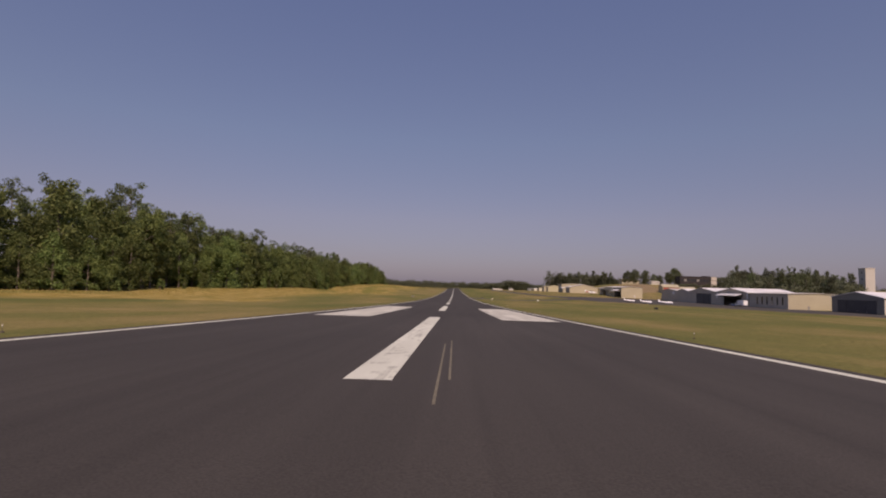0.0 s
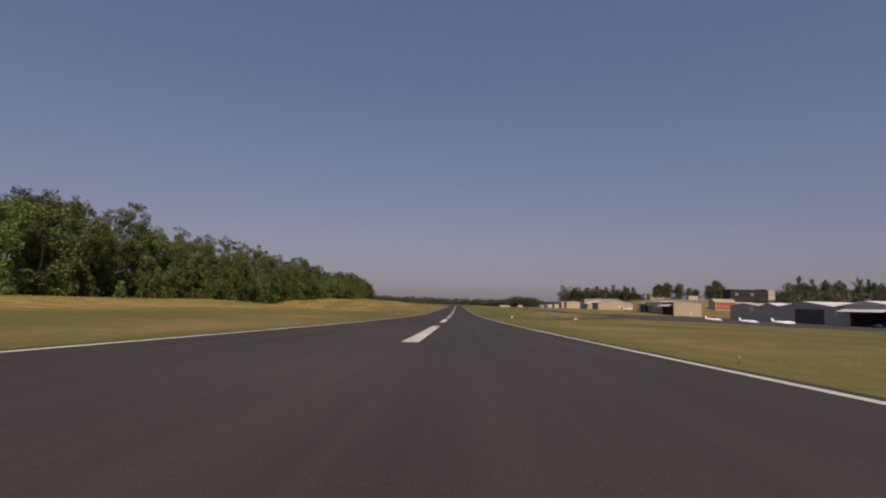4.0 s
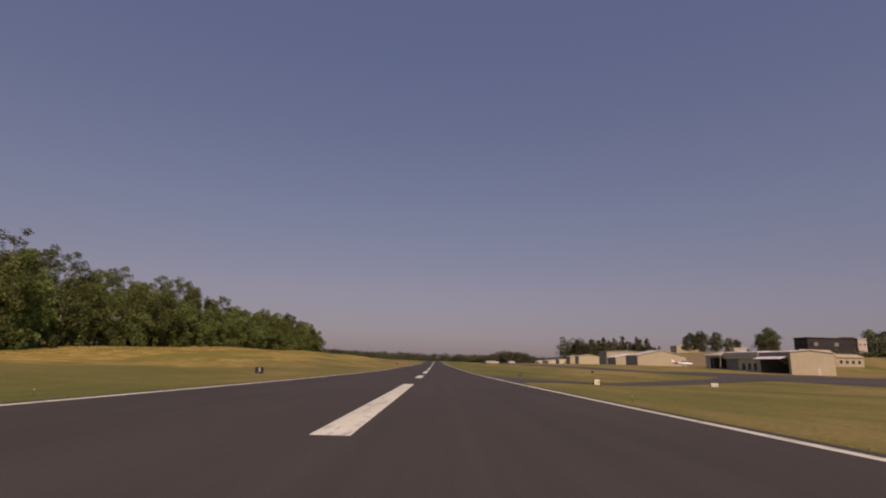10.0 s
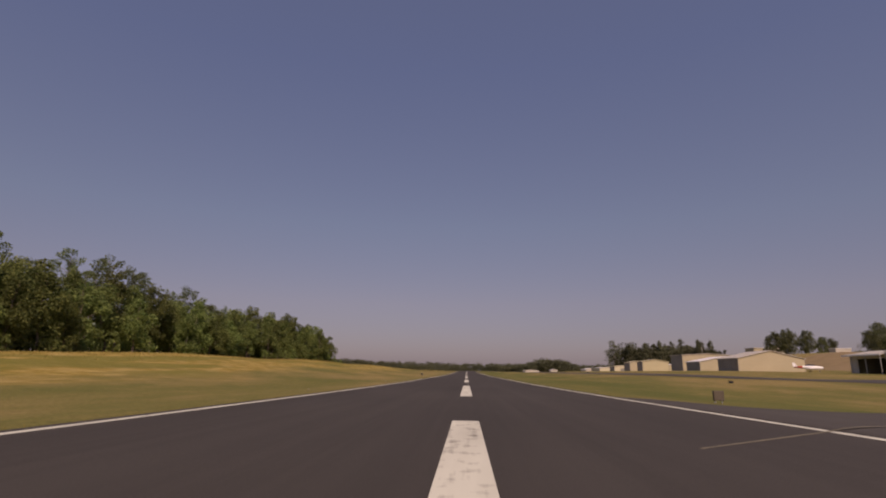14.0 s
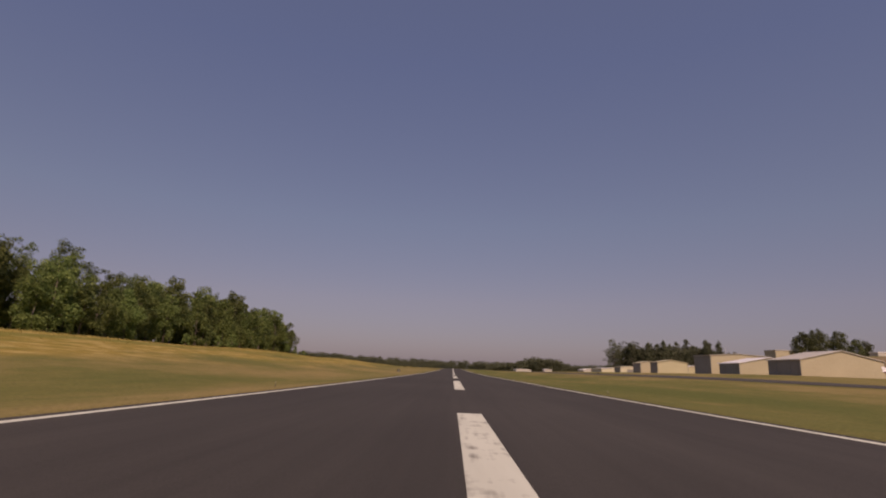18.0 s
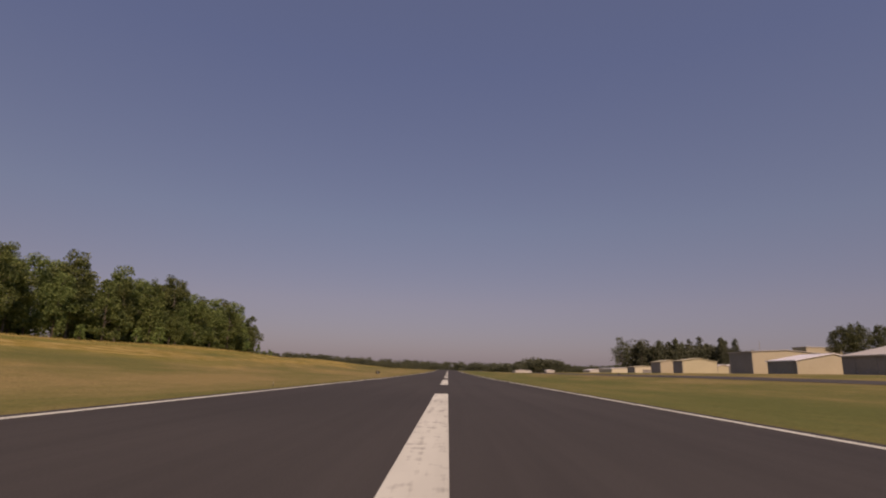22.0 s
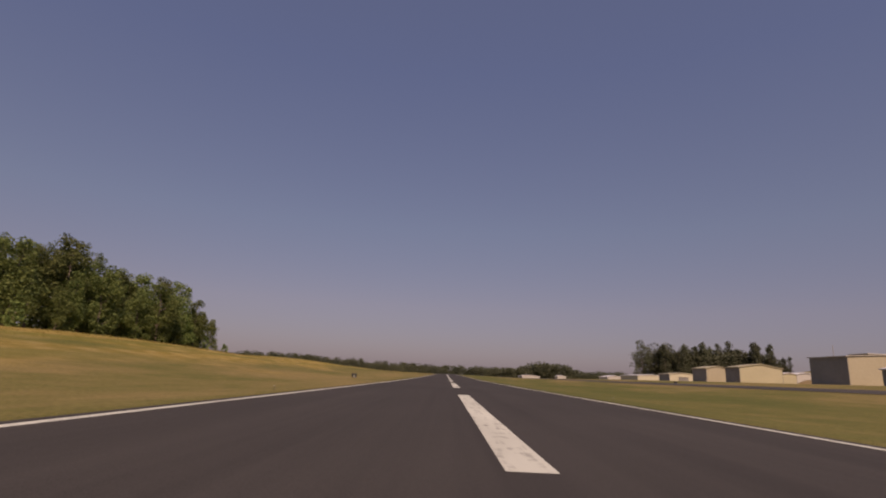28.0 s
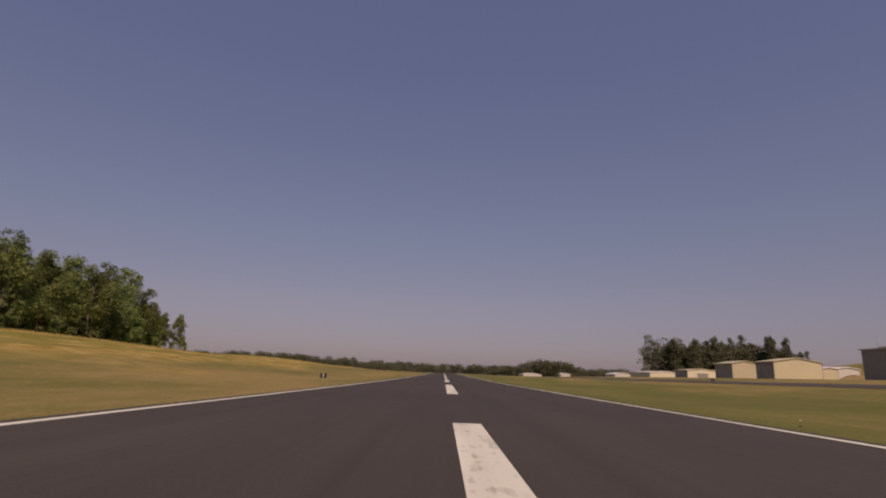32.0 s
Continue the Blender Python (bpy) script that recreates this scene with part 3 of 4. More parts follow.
def open_hangars():
    """A row of hangars open towards the field: a bay with a raised door, a cream front with windows under a deep fascia, a second bay."""
    h = thing("open_hangar", "tan hangar row, two open dark bays and a cream front", "hangar", 142.3, 446.5, 2.12, "airfield hangars")
    d, w, e = 67.5, 17.6, 8.1
    part("end_wall", prism(((0, -1.5), (w, -1.5), (w, e), (w * 0.45, e + 0.9), (0, e)), "y", 0, 0.3), TAN_METAL, h, "sunlit tan end wall")
    part("end_wall", prism(((0, -1.5), (w, -1.5), (w, e), (w * 0.45, e + 0.9), (0, e)), "y", d - 0.3, d), TAN_METAL, h)
    part("back_wall", box(w - 0.3, w, 0.3, d - 0.3, -1.5, e), GREY_METAL, h)
    part("floor_slab", box(0.3, w - 0.3, 0.3, d - 0.3, -1.5, -0.2), CONCRETE, h)
    part("front_panel", box(0, 0.3, 0.304, 1.4, -1.5, e), TAN_METAL, h)
    part("front_panel", box(0, 0.3, 20.5, 37.4, -1.5, 6.4), BUFF_METAL, h, "cream front panel with dark windows")
    part("front_panel", box(0.25, 0.5, 37.4, 48.5, -1.5, 6.4), GREY_METAL, h, "set-back grey front panel")
    part("front_panel", box(0, 0.3, 63.5, d - 0.304, -1.5, e), PALE_METAL, h)
    part("header", box(0, 0.3, 1.4, 20.5, 5.5, e), GREY_METAL, h, "dark header over an open bay")
    part("header", box(0, 0.3, 48.5, 63.5, 6.3, e), PALE_METAL, h)
    part("divider", box(0.304, w - 0.304, 20.5, 20.8, -0.2, e), GREY_METAL, h)
    part("divider", box(0.504, w - 0.304, 48.2, 48.5, -0.2, e), GREY_METAL, h)
    door = part("raised_door", prism(((-3.4, 5.3), (-0.05, 6.5), (-0.05, 6.75), (-3.4, 5.55)), "y", 1.8, 20.1), WHITE_ROOF, h, "pale bay door raised as a canopy")
    for k in range(5):
        part("rib", prism(((-3.3, 5.2), (-0.1, 6.35), (-0.1, 6.49), (-3.3, 5.33)), "y", 2.4 + 4.2 * k, 2.55 + 4.2 * k), STEEL, door)
    for y in (2.2, 19.7):
        part("strut", rod((-3.2, y, 5.35), (-0.05, y, 3.6), 0.06, 0.06), STEEL, h)
    part("fascia", box(-0.9, 0.0, 20.3, 48.7, 5.7, e + 0.35), PALE_METAL, h, "deep pale fascia over the cream front")
    part("fascia_cap", box(-0.98, 0.1, 20.2, 48.8, e + 0.352, e + 0.5), WHITE_ROOF, h)
    part("roof_slope", prism(((-0.5, e + 0.02), (w * 0.45, e + 0.98), (w * 0.45, e + 1.2), (-0.5, e + 0.24)), "y", -0.4, 20.2), PALE_METAL, h, "dull metal roof over an open bay")
    part("roof_slope", prism(((w + 0.4, e + 0.02), (w + 0.4, e + 0.24), (w * 0.45 + 0.004, e + 1.2), (w * 0.45 + 0.004, e + 0.98)), "y", -0.4, d + 0.4), PALE_METAL, h)
    part("roof_slope", prism(((0.12, e + 0.36), (w * 0.45, e + 1.0), (w * 0.45, e + 1.22), (0.12, e + 0.58)), "y", 20.24, 48.76), WHITE_ROOF, h)
    part("roof_slope", prism(((-2.6, e - 0.75), (w * 0.45, e + 0.98), (w * 0.45, e + 1.2), (-2.6, e - 0.5)), "y", 48.8, d + 0.4), PALE_METAL, h, "pale roof that oversails the far bay")
    part("fascia", box(-2.7, -2.604, 48.8, d + 0.4, e - 1.0, e - 0.45), WHITE_ROOF, h)
    for k in range(3):
        pane = part("window", box(-0.05, -0.004, 23.0 + 4.6 * k, 25.4 + 4.6 * k, 0.9, 3.7), GLASS, h)
        part("sill", box(-0.14, -0.004, 22.9 + 4.6 * k, 25.5 + 4.6 * k, 0.74, 0.89), GREY_METAL, pane)
        part("mullion", box(-0.07, -0.052, 24.15 + 4.6 * k, 24.25 + 4.6 * k, 0.95, 3.65), PALE_METAL, pane)
    for y in (49.0, 56.0, 63.1):
        part("post", box(-2.5, -2.3, y - 0.1, y + 0.1, -0.6, e - 0.75), STEEL, h)
    part("side_door", box(10.5, 11.6, -0.06, -0.004, -0.6, 2.1), PALE_METAL, h)
    for k in range(6):
        part("siding_rib", box(2.6 + 2.5 * k, 2.68 + 2.5 * k, -0.035, -0.004, -0.5, e - 0.2), TAN_METAL, h)
    return h


open_hangars()

def row_hangar(label, y0, y1, eave, apex, z0, opening=None, closed=None, roof_mat=WHITE_ROOF):
    """One bay of the row of gabled hangars that face the runway; an opening or a closed door stands in its gable wall."""
    x0, w, d, t = 168.0, 29.0, y1 - y0 - 0.02, 0.3
    h = thing("hangar", label, "hangar", x0, y0 + 0.01, z0, "row of gabled hangars")
    m, k = d / 2, (apex - eave) / (d / 2)
    if opening:
        a, b, top = opening
        part("front_wall", box(0, t, 0, a, -0.6, top), MID_GREY, h)
        part("front_wall", box(0, t, b, d, -0.6, top), MID_GREY, h)
        part("gable", prism(((0, top), (d, top), (d, eave), (m, apex), (0, eave)), "x", 0, t), MID_GREY, h)
        for u in (a + 0.1, b - 0.1):
            part("door_post", box(-0.06, t + 0.06, u - 0.1, u + 0.1, -0.3, top - 0.002), STEEL, h)
        part("floor_slab", box(t, w - t, 0.3, d - 0.3, -0.5, 0.06), CONCRETE, h)
        for i in range(4):
            part("rafter", box(4 + 6.5 * i, 4.25 + 6.5 * i, 0.3, d - 0.3, eave - 0.5, eave - 0.1), STEEL, h)
    else:
        part("front_wall", prism(((0, -0.6), (d, -0.6), (d, eave), (m, apex), (0, eave)), "x", 0, t), MID_GREY, h)
    part("back_wall", prism(((0, -0.6), (d, -0.6), (d, eave), (m, apex), (0, eave)), "x", w - t, w), MID_GREY, h)
    part("side_wall", box(t, w - t, 0, 0.25, -0.6, eave - 0.02), PALE_METAL, h)
    part("side_wall", box(t, w - t, d - 0.25, d, -0.6, eave - 0.02), PALE_METAL, h)
    part("roof_slope", prism(((0, eave), (m, apex), (m, apex + 0.25), (0, eave + 0.25)), "x", -0.6, w + 0.4), roof_mat, h)
    part("roof_slope", prism(((d, eave), (d, eave + 0.25), (m + 0.004, apex + 0.25), (m + 0.004, apex)), "x", -0.6, w + 0.4), roof_mat, h)
    part("ridge_cap", box(-0.6, w + 0.4, m - 0.3, m + 0.3, apex + 0.2, apex + 0.31), roof_mat, h)
    if closed:
        a, b, top, mat = closed
        n = 6
        for i in range(n):
            u0, u1 = a + (b - a) * i / n, a + (b - a) * (i + 1) / n
            leaf = part("door_leaf", box(-0.12 - 0.06 * (i % 2), -0.01, u0 + 0.03, u1 - 0.03, -0.3, top, 0.02), mat, h)
            part("handle", box(-0.28, -0.12 - 0.06 * (i % 2), u1 - 0.4, u1 - 0.3, 1.0, 1.3), STEEL, leaf)
        part("door_track", box(-0.35, -0.01, a - 0.5, b + 0.5, top + 0.02, top + 0.4), MID_GREY, h)
    return h


end = row_hangar("brown-grey hangar with a low dull gable ending a row", 394, 426, 7.6, 9.3, 0.9, None, (3, 25, 4.6, MID_GREY), PALE_METAL)
part("wall_panel", box(-0.1, -0.005, 6.0, 10.0, 5.15, 7.3), WHITE_ROOF, end, "white metal panel below the eave")
row_hangar("brown-grey hangar with a white gabled roof and closed grey doors", 376, 394, 8.0, 9.6, 0.59, None, (2, 16, 6.4, MID_GREY))
row_hangar("grey hangar with a wide dark closed door and a white roof", 335, 376, 8.0, 10.4, 0.47, None, (7, 28, 6.9, DARK_DOOR_AND_BAY))
bay = row_hangar("grey hangar with an open bay under a raised white door", 298, 335, 8.0, 10.4, 0.47, (7, 28, 6.3))
part("canopy", prism(((-4.2, 6.0), (-0.02, 7.3), (-0.02, 7.5), (-4.2, 6.2)), "y", 5.5, 30.5), WHITE_ROOF, bay, "white folding door raised as a canopy")
for u in (7.2, 17.5, 27.8):
    part("strut", rod((-3.9, u, 6.05), (-0.02, u, 5.2), 0.06, 0.06), STEEL, bay)
for u in (0.0, 35.5):
    part("wall_panel", box(-0.1, -0.005, u + 0.1, u + 1.5, 4.2, 7.9), WHITE_ROOF, bay, "white metal panel below the roof valley")
big = gable_hangar("hangar", "large tan hangar with tall slit windows in its grey side", 168.4, 197.0, 262, 297.9, 0.47, 7.76, 8.47, TAN_METAL, MID_GREY, roof_mat=PALE_METAL)
for k in range(6):
    part("window", box(-0.07, -0.004, 4.0 + 4.6 * k, 5.1 + 4.6 * k, 2.1, 6.1), GLASS, big, "tall dark slit window")
part("gutter", box(-0.62, -0.46, 0.0, 35.9, 7.46, 7.62), STEEL, big)
part("side_door", box(9.5, 10.6, -0.07, -0.004, -0.1, 2.1), GREY_METAL, big)
# no real opening here: dark leaves are coloured as the shade inside the bay
gable_hangar("hangar", "grey hangar with a pale roof, dark leaves as the shade of its open front", 178.75, 206.98, 215, 246, 0.47, 7.06, 9.41, PALE_METAL, GREY_METAL, ridge="x", side_door=(4, 27, 5.88, DARK_DOOR_AND_BAY))


def house(name, label, x0, x1, y0, y1, z0, h, wall, roof, windows=True):
    b = thing(name, label, "building", x0, y0, z0, "buildings on the rise")
    w, d = x1 - x0, y1 - y0
    part("wall", box(0, w, 0, d, -6.0, h, 0.05), wall, b)
    part("roof", box(-0.4, w + 0.4, -0.4, d + 0.4, h + 0.002, h + 0.5, 0.08), roof, b)
    n = max(2, int(w / 4))
    if windows:
        for i in range(n):
            u = w * (i + 0.5) / n
            part("window", box(u - 0.55, u + 0.55, -0.05, -0.004, h * 0.42, h * 0.42 + 1.0), GLASS, b)
    for i in range(max(2, int(d / 5)) if windows else 0):
        u = d * (i + 0.5) / max(2, int(d / 5))
        part("window", box(-0.05, -0.004, u - 0.7, u + 0.7, h * 0.45, h * 0.45 + 1.3), GLASS, b)
    return b


red = gable_hangar("hangar", "pinkish tan shed with bright red wall panels", 212.86, 229.32, 540, 552, 6.35, 6.35, 8.94, TAN_METAL, TAN_METAL, roof_mat=TAN_METAL, ridge="x")
for i in range(5):
    part("panel", box(0.7 + 3.06 * i, 3.59 + 3.06 * i, -0.09, -0.004, 0.7, 5.76, 0.02), RED_METAL, red, "red wall panel")
part("panel_band", box(0.6, 15.9, -0.12, -0.094, 3.05, 3.35), PALE_METAL, red)
annex = gable_hangar("hangar", "low pinkish tan shed beside the red one", 230.26, 245.78, 541, 552, 6.35, 5.17, 6.82, TAN_METAL, TAN_METAL, roof_mat=TAN_METAL, ridge="x")
for i in range(4):
    pane = part("window", box(1.6 + 3.5 * i, 3.2 + 3.5 * i, -0.06, -0.004, 1.65, 3.4), GLASS, annex)
    part("sill", box(1.5 + 3.5 * i, 3.3 + 3.5 * i, -0.14, -0.004, 1.5, 1.63), PALE_METAL, pane)
brown = house("building", "dark brown flat building on the rise with a pale window band", 255.0, 288.0, 600, 614, 18.6, 7.0, BROWN_WALL, BROWN_WALL)
for k in range(9):
    part("window_bay", box(1.0 + 3.5 * k, 3.7 + 3.5 * k, -0.07, -0.004, 1.8, 4.2), GREY_METAL if k % 4 == 1 else GLASS, brown)
part("parapet", box(26.0, 32.5, -0.5, 6.0, 7.51, 8.2, 0.05), BROWN_WALL, brown)
house("building", "pale upper block beside the brown building", 288.9, 295.0, 599, 608, 18.4, 7.4, MID_GREY, PALE_METAL)
house("building", "tan house among the trees", 246.96, 271.66, 785, 800, 18.35, 6.59, TAN_METAL, PALE_METAL, False)
house("building", "small white house below the trees", 258.72, 269.3, 699, 706, 16.82, 4.23, PALE_METAL, WHITE_ROOF, False)


def tower(x, y, z):
    t = thing("tower", "tall pale grey square tower far behind the apron", "tower", x, y, z)
    part("shaft", box(-4.0, 4.0, -4, 4, -2, 30.2, 0.1), PALE_METAL, t)
    part("parapet", box(-4.2, 4.2, -4.2, 4.2, 30.21, 31.0, 0.05), MID_GREY, t)
    for k in range(5):
        part("window", box(-4.06, -4.004, -0.5, 0.5, 4.7 + 5.4 * k, 6.3 + 5.4 * k), GLASS, t)
    return t


tower(351.6, 454, ground_z(351.6, 454))


def mast(x, y, z, h):
    m = thing("antenna_mast", "thin pale antenna mast on the rise", "mast", x, y, z)
    part("pole", rod((0, 0, -0.5), (0, 0, h), 0.22, 0.1, 8), STEEL, m)
    for k in range(4):
        part("arm", rod((-0.6, 0, h - 0.5 - 1.1 * k), (0.6, 0, h - 0.5 - 1.1 * k), 0.05, 0.05, 6), STEEL, m)
    return m


mast(167, 700, ground_z(167, 700), 16.5)


# ---- aircraft on the apron ----
def body_of_rings(rings, seg=14):
    """A skin through oval rings: (along x, centre z, half width, half height)."""
    bm = bmesh.new()
    loops = []
    for x, z, rw, rh in rings:
        loops.append([bm.verts.new((x, rw * math.cos(2 * math.pi * i / seg), z + rh * math.sin(2 * math.pi * i / seg))) for i in range(seg)])
    for a, b in zip(loops, loops[1:]):
        for i in range(seg):
            j = (i + 1) % seg
            bm.faces.new((a[i], a[j], b[j], b[i]))
    bm.faces.new(loops[0][::-1])
    bm.faces.new(loops[-1])
    bmesh.ops.recalc_face_normals(bm, faces=bm.faces)
    return bm


def light_aircraft(x, y, turn, tail=None, size=1.0):
    a = thing("light_aircraft", "white low-wing light aircraft parked on the apron", "aircraft", x, y, ground_z(x, y) + 0.03, "parked aircraft", turn)
    a.scale = (size, size, size)
    part("fuselage", body_of_rings(((3.5, 1.25, 0.18, 0.18), (3.2, 1.25, 0.45, 0.42), (2.2, 1.28, 0.56, 0.52), (0.8, 1.4, 0.6, 0.62), (-0.8, 1.45, 0.55, 0.6), (-2.4, 1.45, 0.34, 0.38), (-4.2, 1.5, 0.12, 0.16))), WHITE_PLANE, a, smooth=True)
    part("canopy", body_of_rings(((1.5, 1.75, 0.3, 0.1), (0.9, 1.95, 0.5, 0.3), (-0.3, 2.0, 0.5, 0.34), (-1.3, 1.8, 0.35, 0.16))), GLASS, a, "dark cabin windows", True)
    for s in (1, -1):
        part("wing", prism(((1.1, 1.0), (1.0, 1.1), (-0.2, 1.08), (-0.5, 1.0), (0.3, 0.94)), "y", *sorted((s * 0.5, s * 4.9))), WHITE_PLANE, a)
        part("tailplane", prism(((-3.3, 1.62), (-3.4, 1.68), (-4.3, 1.65), (-4.3, 1.6)), "y", *sorted((s * 0.08, s * 1.7))), WHITE_PLANE, a)
        wheel = part("main_wheel", rod((0.1, s * 1.4 - 0.08, 0.22), (0.1, s * 1.4 + 0.08, 0.22), 0.22, 0.22, 14), RUBBER, a)
        part("rim", rod((0.1, s * 1.4 - 0.09, 0.22), (0.1, s * 1.4 + 0.09, 0.22), 0.11, 0.11, 10), STEEL, wheel)
        part("main_strut", rod((0.1, s * 1.4, 0.25), (0.15, s * 1.3, 1.0), 0.05, 0.07), WHITE_PLANE, a)
    part("fin", prism(((-3.0, 1.6), (-3.9, 2.85), (-4.5, 2.85), (-4.3, 1.6)), "y", -0.05, 0.05), WHITE_PLANE, a)
    wheel = part("nose_wheel", rod((2.6, -0.07, 0.19), (2.6, 0.07, 0.19), 0.19, 0.19, 14), RUBBER, a)
    part("rim", rod((2.6, -0.08, 0.19), (2.6, 0.08, 0.19), 0.09, 0.09, 10), STEEL, wheel)
    if tail:
        part("tail_band", body_of_rings(((-1.9, 1.45, 0.43, 0.47), (-2.4, 1.45, 0.36, 0.40), (-4.1, 1.5, 0.145, 0.185))), tail, a, "orange-red band round the tail", True)
    part("nose_strut", rod((2.6, 0, 0.2), (2.6, 0, 0.9), 0.05, 0.06), WHITE_PLANE, a)
    part("spinner", rod((3.5, 0, 1.25), (3.85, 0, 1.25), 0.17, 0.03, 12), WHITE_PLANE, a)
    part("propeller", box(3.52, 3.56, -0.07, 0.07, 0.4, 2.1, 0.02), BLACK, a, "dark two-blade propeller")
    return a


light_aircraft(108.9, 320.7, 8, None, 0.88)
light_aircraft(110.2, 296, 4, None, 0.88)
light_aircraft(118.2, 288, -14, None, 0.95)
light_aircraft(138.3, 532, -22, RED_METAL, 1.3)
light_aircraft(192.9, 257, 170)


def box_truck(x, y, turn):
    v = thing("box_truck", "white box truck parked beside the open hangar bay", "truck", x, y, ground_z(x, y) + 0.06, "", turn)
    part("cargo_box", box(-4.4, 1.2, -1.2, 1.2, 0.95, 3.5, 0.04), WHITE_PLANE, v)
    part("cab", prism(((1.35, 0.55), (3.6, 0.55), (3.6, 1.35), (3.1, 1.5), (2.7, 2.35), (1.35, 2.4)), "y", -1.0, 1.0), WHITE_PLANE, v)
    part("windscreen", prism(((3.12, 1.53), (2.74, 2.3), (2.78, 2.32), (3.17, 1.54)), "y", -0.85, 0.85), GLASS, v)
    part("chassis", box(-4.3, 3.5, -0.45, 0.45, 0.5, 0.9), STEEL, v)
    part("bumper", box(3.61, 3.75, -0.95, 0.95, 0.45, 0.75, 0.02), STEEL, v)
    for q in (-1.02, 1.005):
        part("side_window", box(1.7, 2.5, q, q + 0.015, 1.5, 2.1), GLASS, v)
    for wx in (-2.9, 2.4):
        for q in (-1.08, 0.83):
            wheel = part("wheel", rod((wx, q, 0.42), (wx, q + 0.25, 0.42), 0.42, 0.42, 16), RUBBER, v)
            part("rim", rod((wx, q - 0.01, 0.42), (wx, q + 0.26, 0.42), 0.22, 0.22, 12), STEEL, wheel)
    return v


def car(x, y, turn):
    v = thing("car", "dark blue car parked in front of the open hangar bay", "car", x, y, ground_z(x, y) + 0.06, "", turn)
    part("body", prism(((-2.2, 0.35), (2.2, 0.3), (2.25, 0.7), (1.0, 0.95), (-1.9, 0.98), (-2.25, 0.8)), "y", -0.88, 0.88), BLUE_PAINT, v)
    part("cabin", prism(((0.95, 0.955), (0.3, 1.42), (-1.2, 1.42), (-1.8, 0.985)), "y", -0.74, 0.74), GLASS, v)
    part("roof", box(-1.15, 0.28, -0.72, 0.72, 1.424, 1.46, 0.01), BLUE_PAINT, v)
    for wx in (-1.4, 1.4):
        for q in (-0.9, 0.72):
            wheel = part("wheel", rod((wx, q, 0.32), (wx, q + 0.18, 0.32), 0.32, 0.32, 16), RUBBER, v)
            part("rim", rod((wx, q - 0.01, 0.32), (wx, q + 0.19, 0.32), 0.17, 0.17, 12), STEEL, wheel)
    return v


box_truck(160.5, 292, 96)
car(160.5, 301.5, 80)


# ---- signs and small field equipment ----
def text_mesh(words, size, mat, parent, m, name="number"):
    cu = bpy.data.curves.new(name, "FONT")
    cu.body, cu.size, cu.align_x, cu.align_y, cu.extrude = words, size, "CENTER", "CENTER", 0.004
    tmp = bpy.data.objects.new(name, cu)
    me = bpy.data.meshes.new_from_object(tmp)
    bpy.data.objects.remove(tmp)
    me.materials.clear()
    me.materials.append(mat)
    ob = new(name, me)
    ob.parent = parent
    ob.matrix_local = m
    return ob


def distance_sign(x, y, number):
    s = thing("distance_sign", "black runway distance sign with a white number on short legs", "sign", x, y, ground_z(x, y), "runway distance signs")
    board = part("panel", box(-0.59, 0.59, -0.1, 0.1, 0.07, 1.01, 0.03), BLACK, s)
    for u in (-0.4, 0.4):
        part("leg", box(u - 0.04, u + 0.04, -0.04, 0.04, -0.3, 0.1), STEEL, s)
    part("pad", box(-0.7, 0.7, -0.35, 0.35, -0.3, 0.02), CONCRETE, s)
    text_mesh(number, 0.94, PAINT, board, pose(0, -0.106, 0.54, 90, 0, 0))
    return s


distance_sign(-23.3, 312, "3")
distance_sign(-23.3, 592, "2")


def taxi_sign(x, y, turn, mat, w=1.1):
    s = thing("taxiway_sign", "small illuminated-type guidance sign on short legs", "sign", x, y, ground_z(x, y), "taxiway signs", turn)
    case = part("frame", box(-w / 2, w / 2, -0.12, 0.16, 0.2, 0.98, 0.03), WEATHERED, s)
    part("face", box(-w / 2 + 0.06, w / 2 - 0.06, -0.128, -0.122, 0.25, 0.93), mat, case, "plain pale sign face")
    for k in range(2):
        part("bar", box(w * 0.08 + k * w / 7, w * 0.08 + 0.06 + k * w / 7, -0.134, -0.129, 0.42, 0.62), BLACK, case)
    for u in (-w / 3, w / 3):
        part("leg", box(u - 0.04, u + 0.04, -0.04, 0.04, -0.3, 0.2), STEEL, s)
    return s


taxi_sign(23.95, 305.4, 4, YELLOW_FACE, 0.84)
taxi_sign(55.3, 336, 0, PAINT, 1.53)
taxi_sign(20.6, 350, 180, PAINT, 0.82)


def edge_light(x, y):
    s = thing("edge_light", "low runway edge light on a thin stem", "light", x, y, ground_z(x, y), "runway edge lights")
    part("stem", rod((0, 0, -0.05), (0, 0, 0.22), 0.010, 0.010, 8), WEATHERED, s)
    part("lens", rod((0, 0, 0.22), (0, 0, 0.28), 0.028, 0.018, 10), PALE_METAL, s)
    part("base", rod((0, 0, -0.05), (0, 0, 0.03), 0.08, 0.08, 10), WEATHERED, s)
    return s


lamp = edge_light(-14.5, -42)
for i in range(1, 24):
    y = -42 + 49.5 * i
    copy_thing(lamp, pose(-14.5, y, ground_z(-14.5, y)))
    if not 290 < y < 352:
        copy_thing(lamp, pose(13.9, y + 9.0, ground_z(13.9, y + 9.0)))


def low_marker(x, y):
    s = thing("marker_box", "low dark equipment box in the grass", "box", x, y, ground_z(x, y), "low equipment boxes")
    part("case", box(-0.4, 0.4, -0.3, 0.3, -0.1, 0.5, 0.04), BLACK, s)
    part("lid", box(-0.44, 0.44, -0.34, 0.34, 0.502, 0.56, 0.02), BLACK, s)
    return s


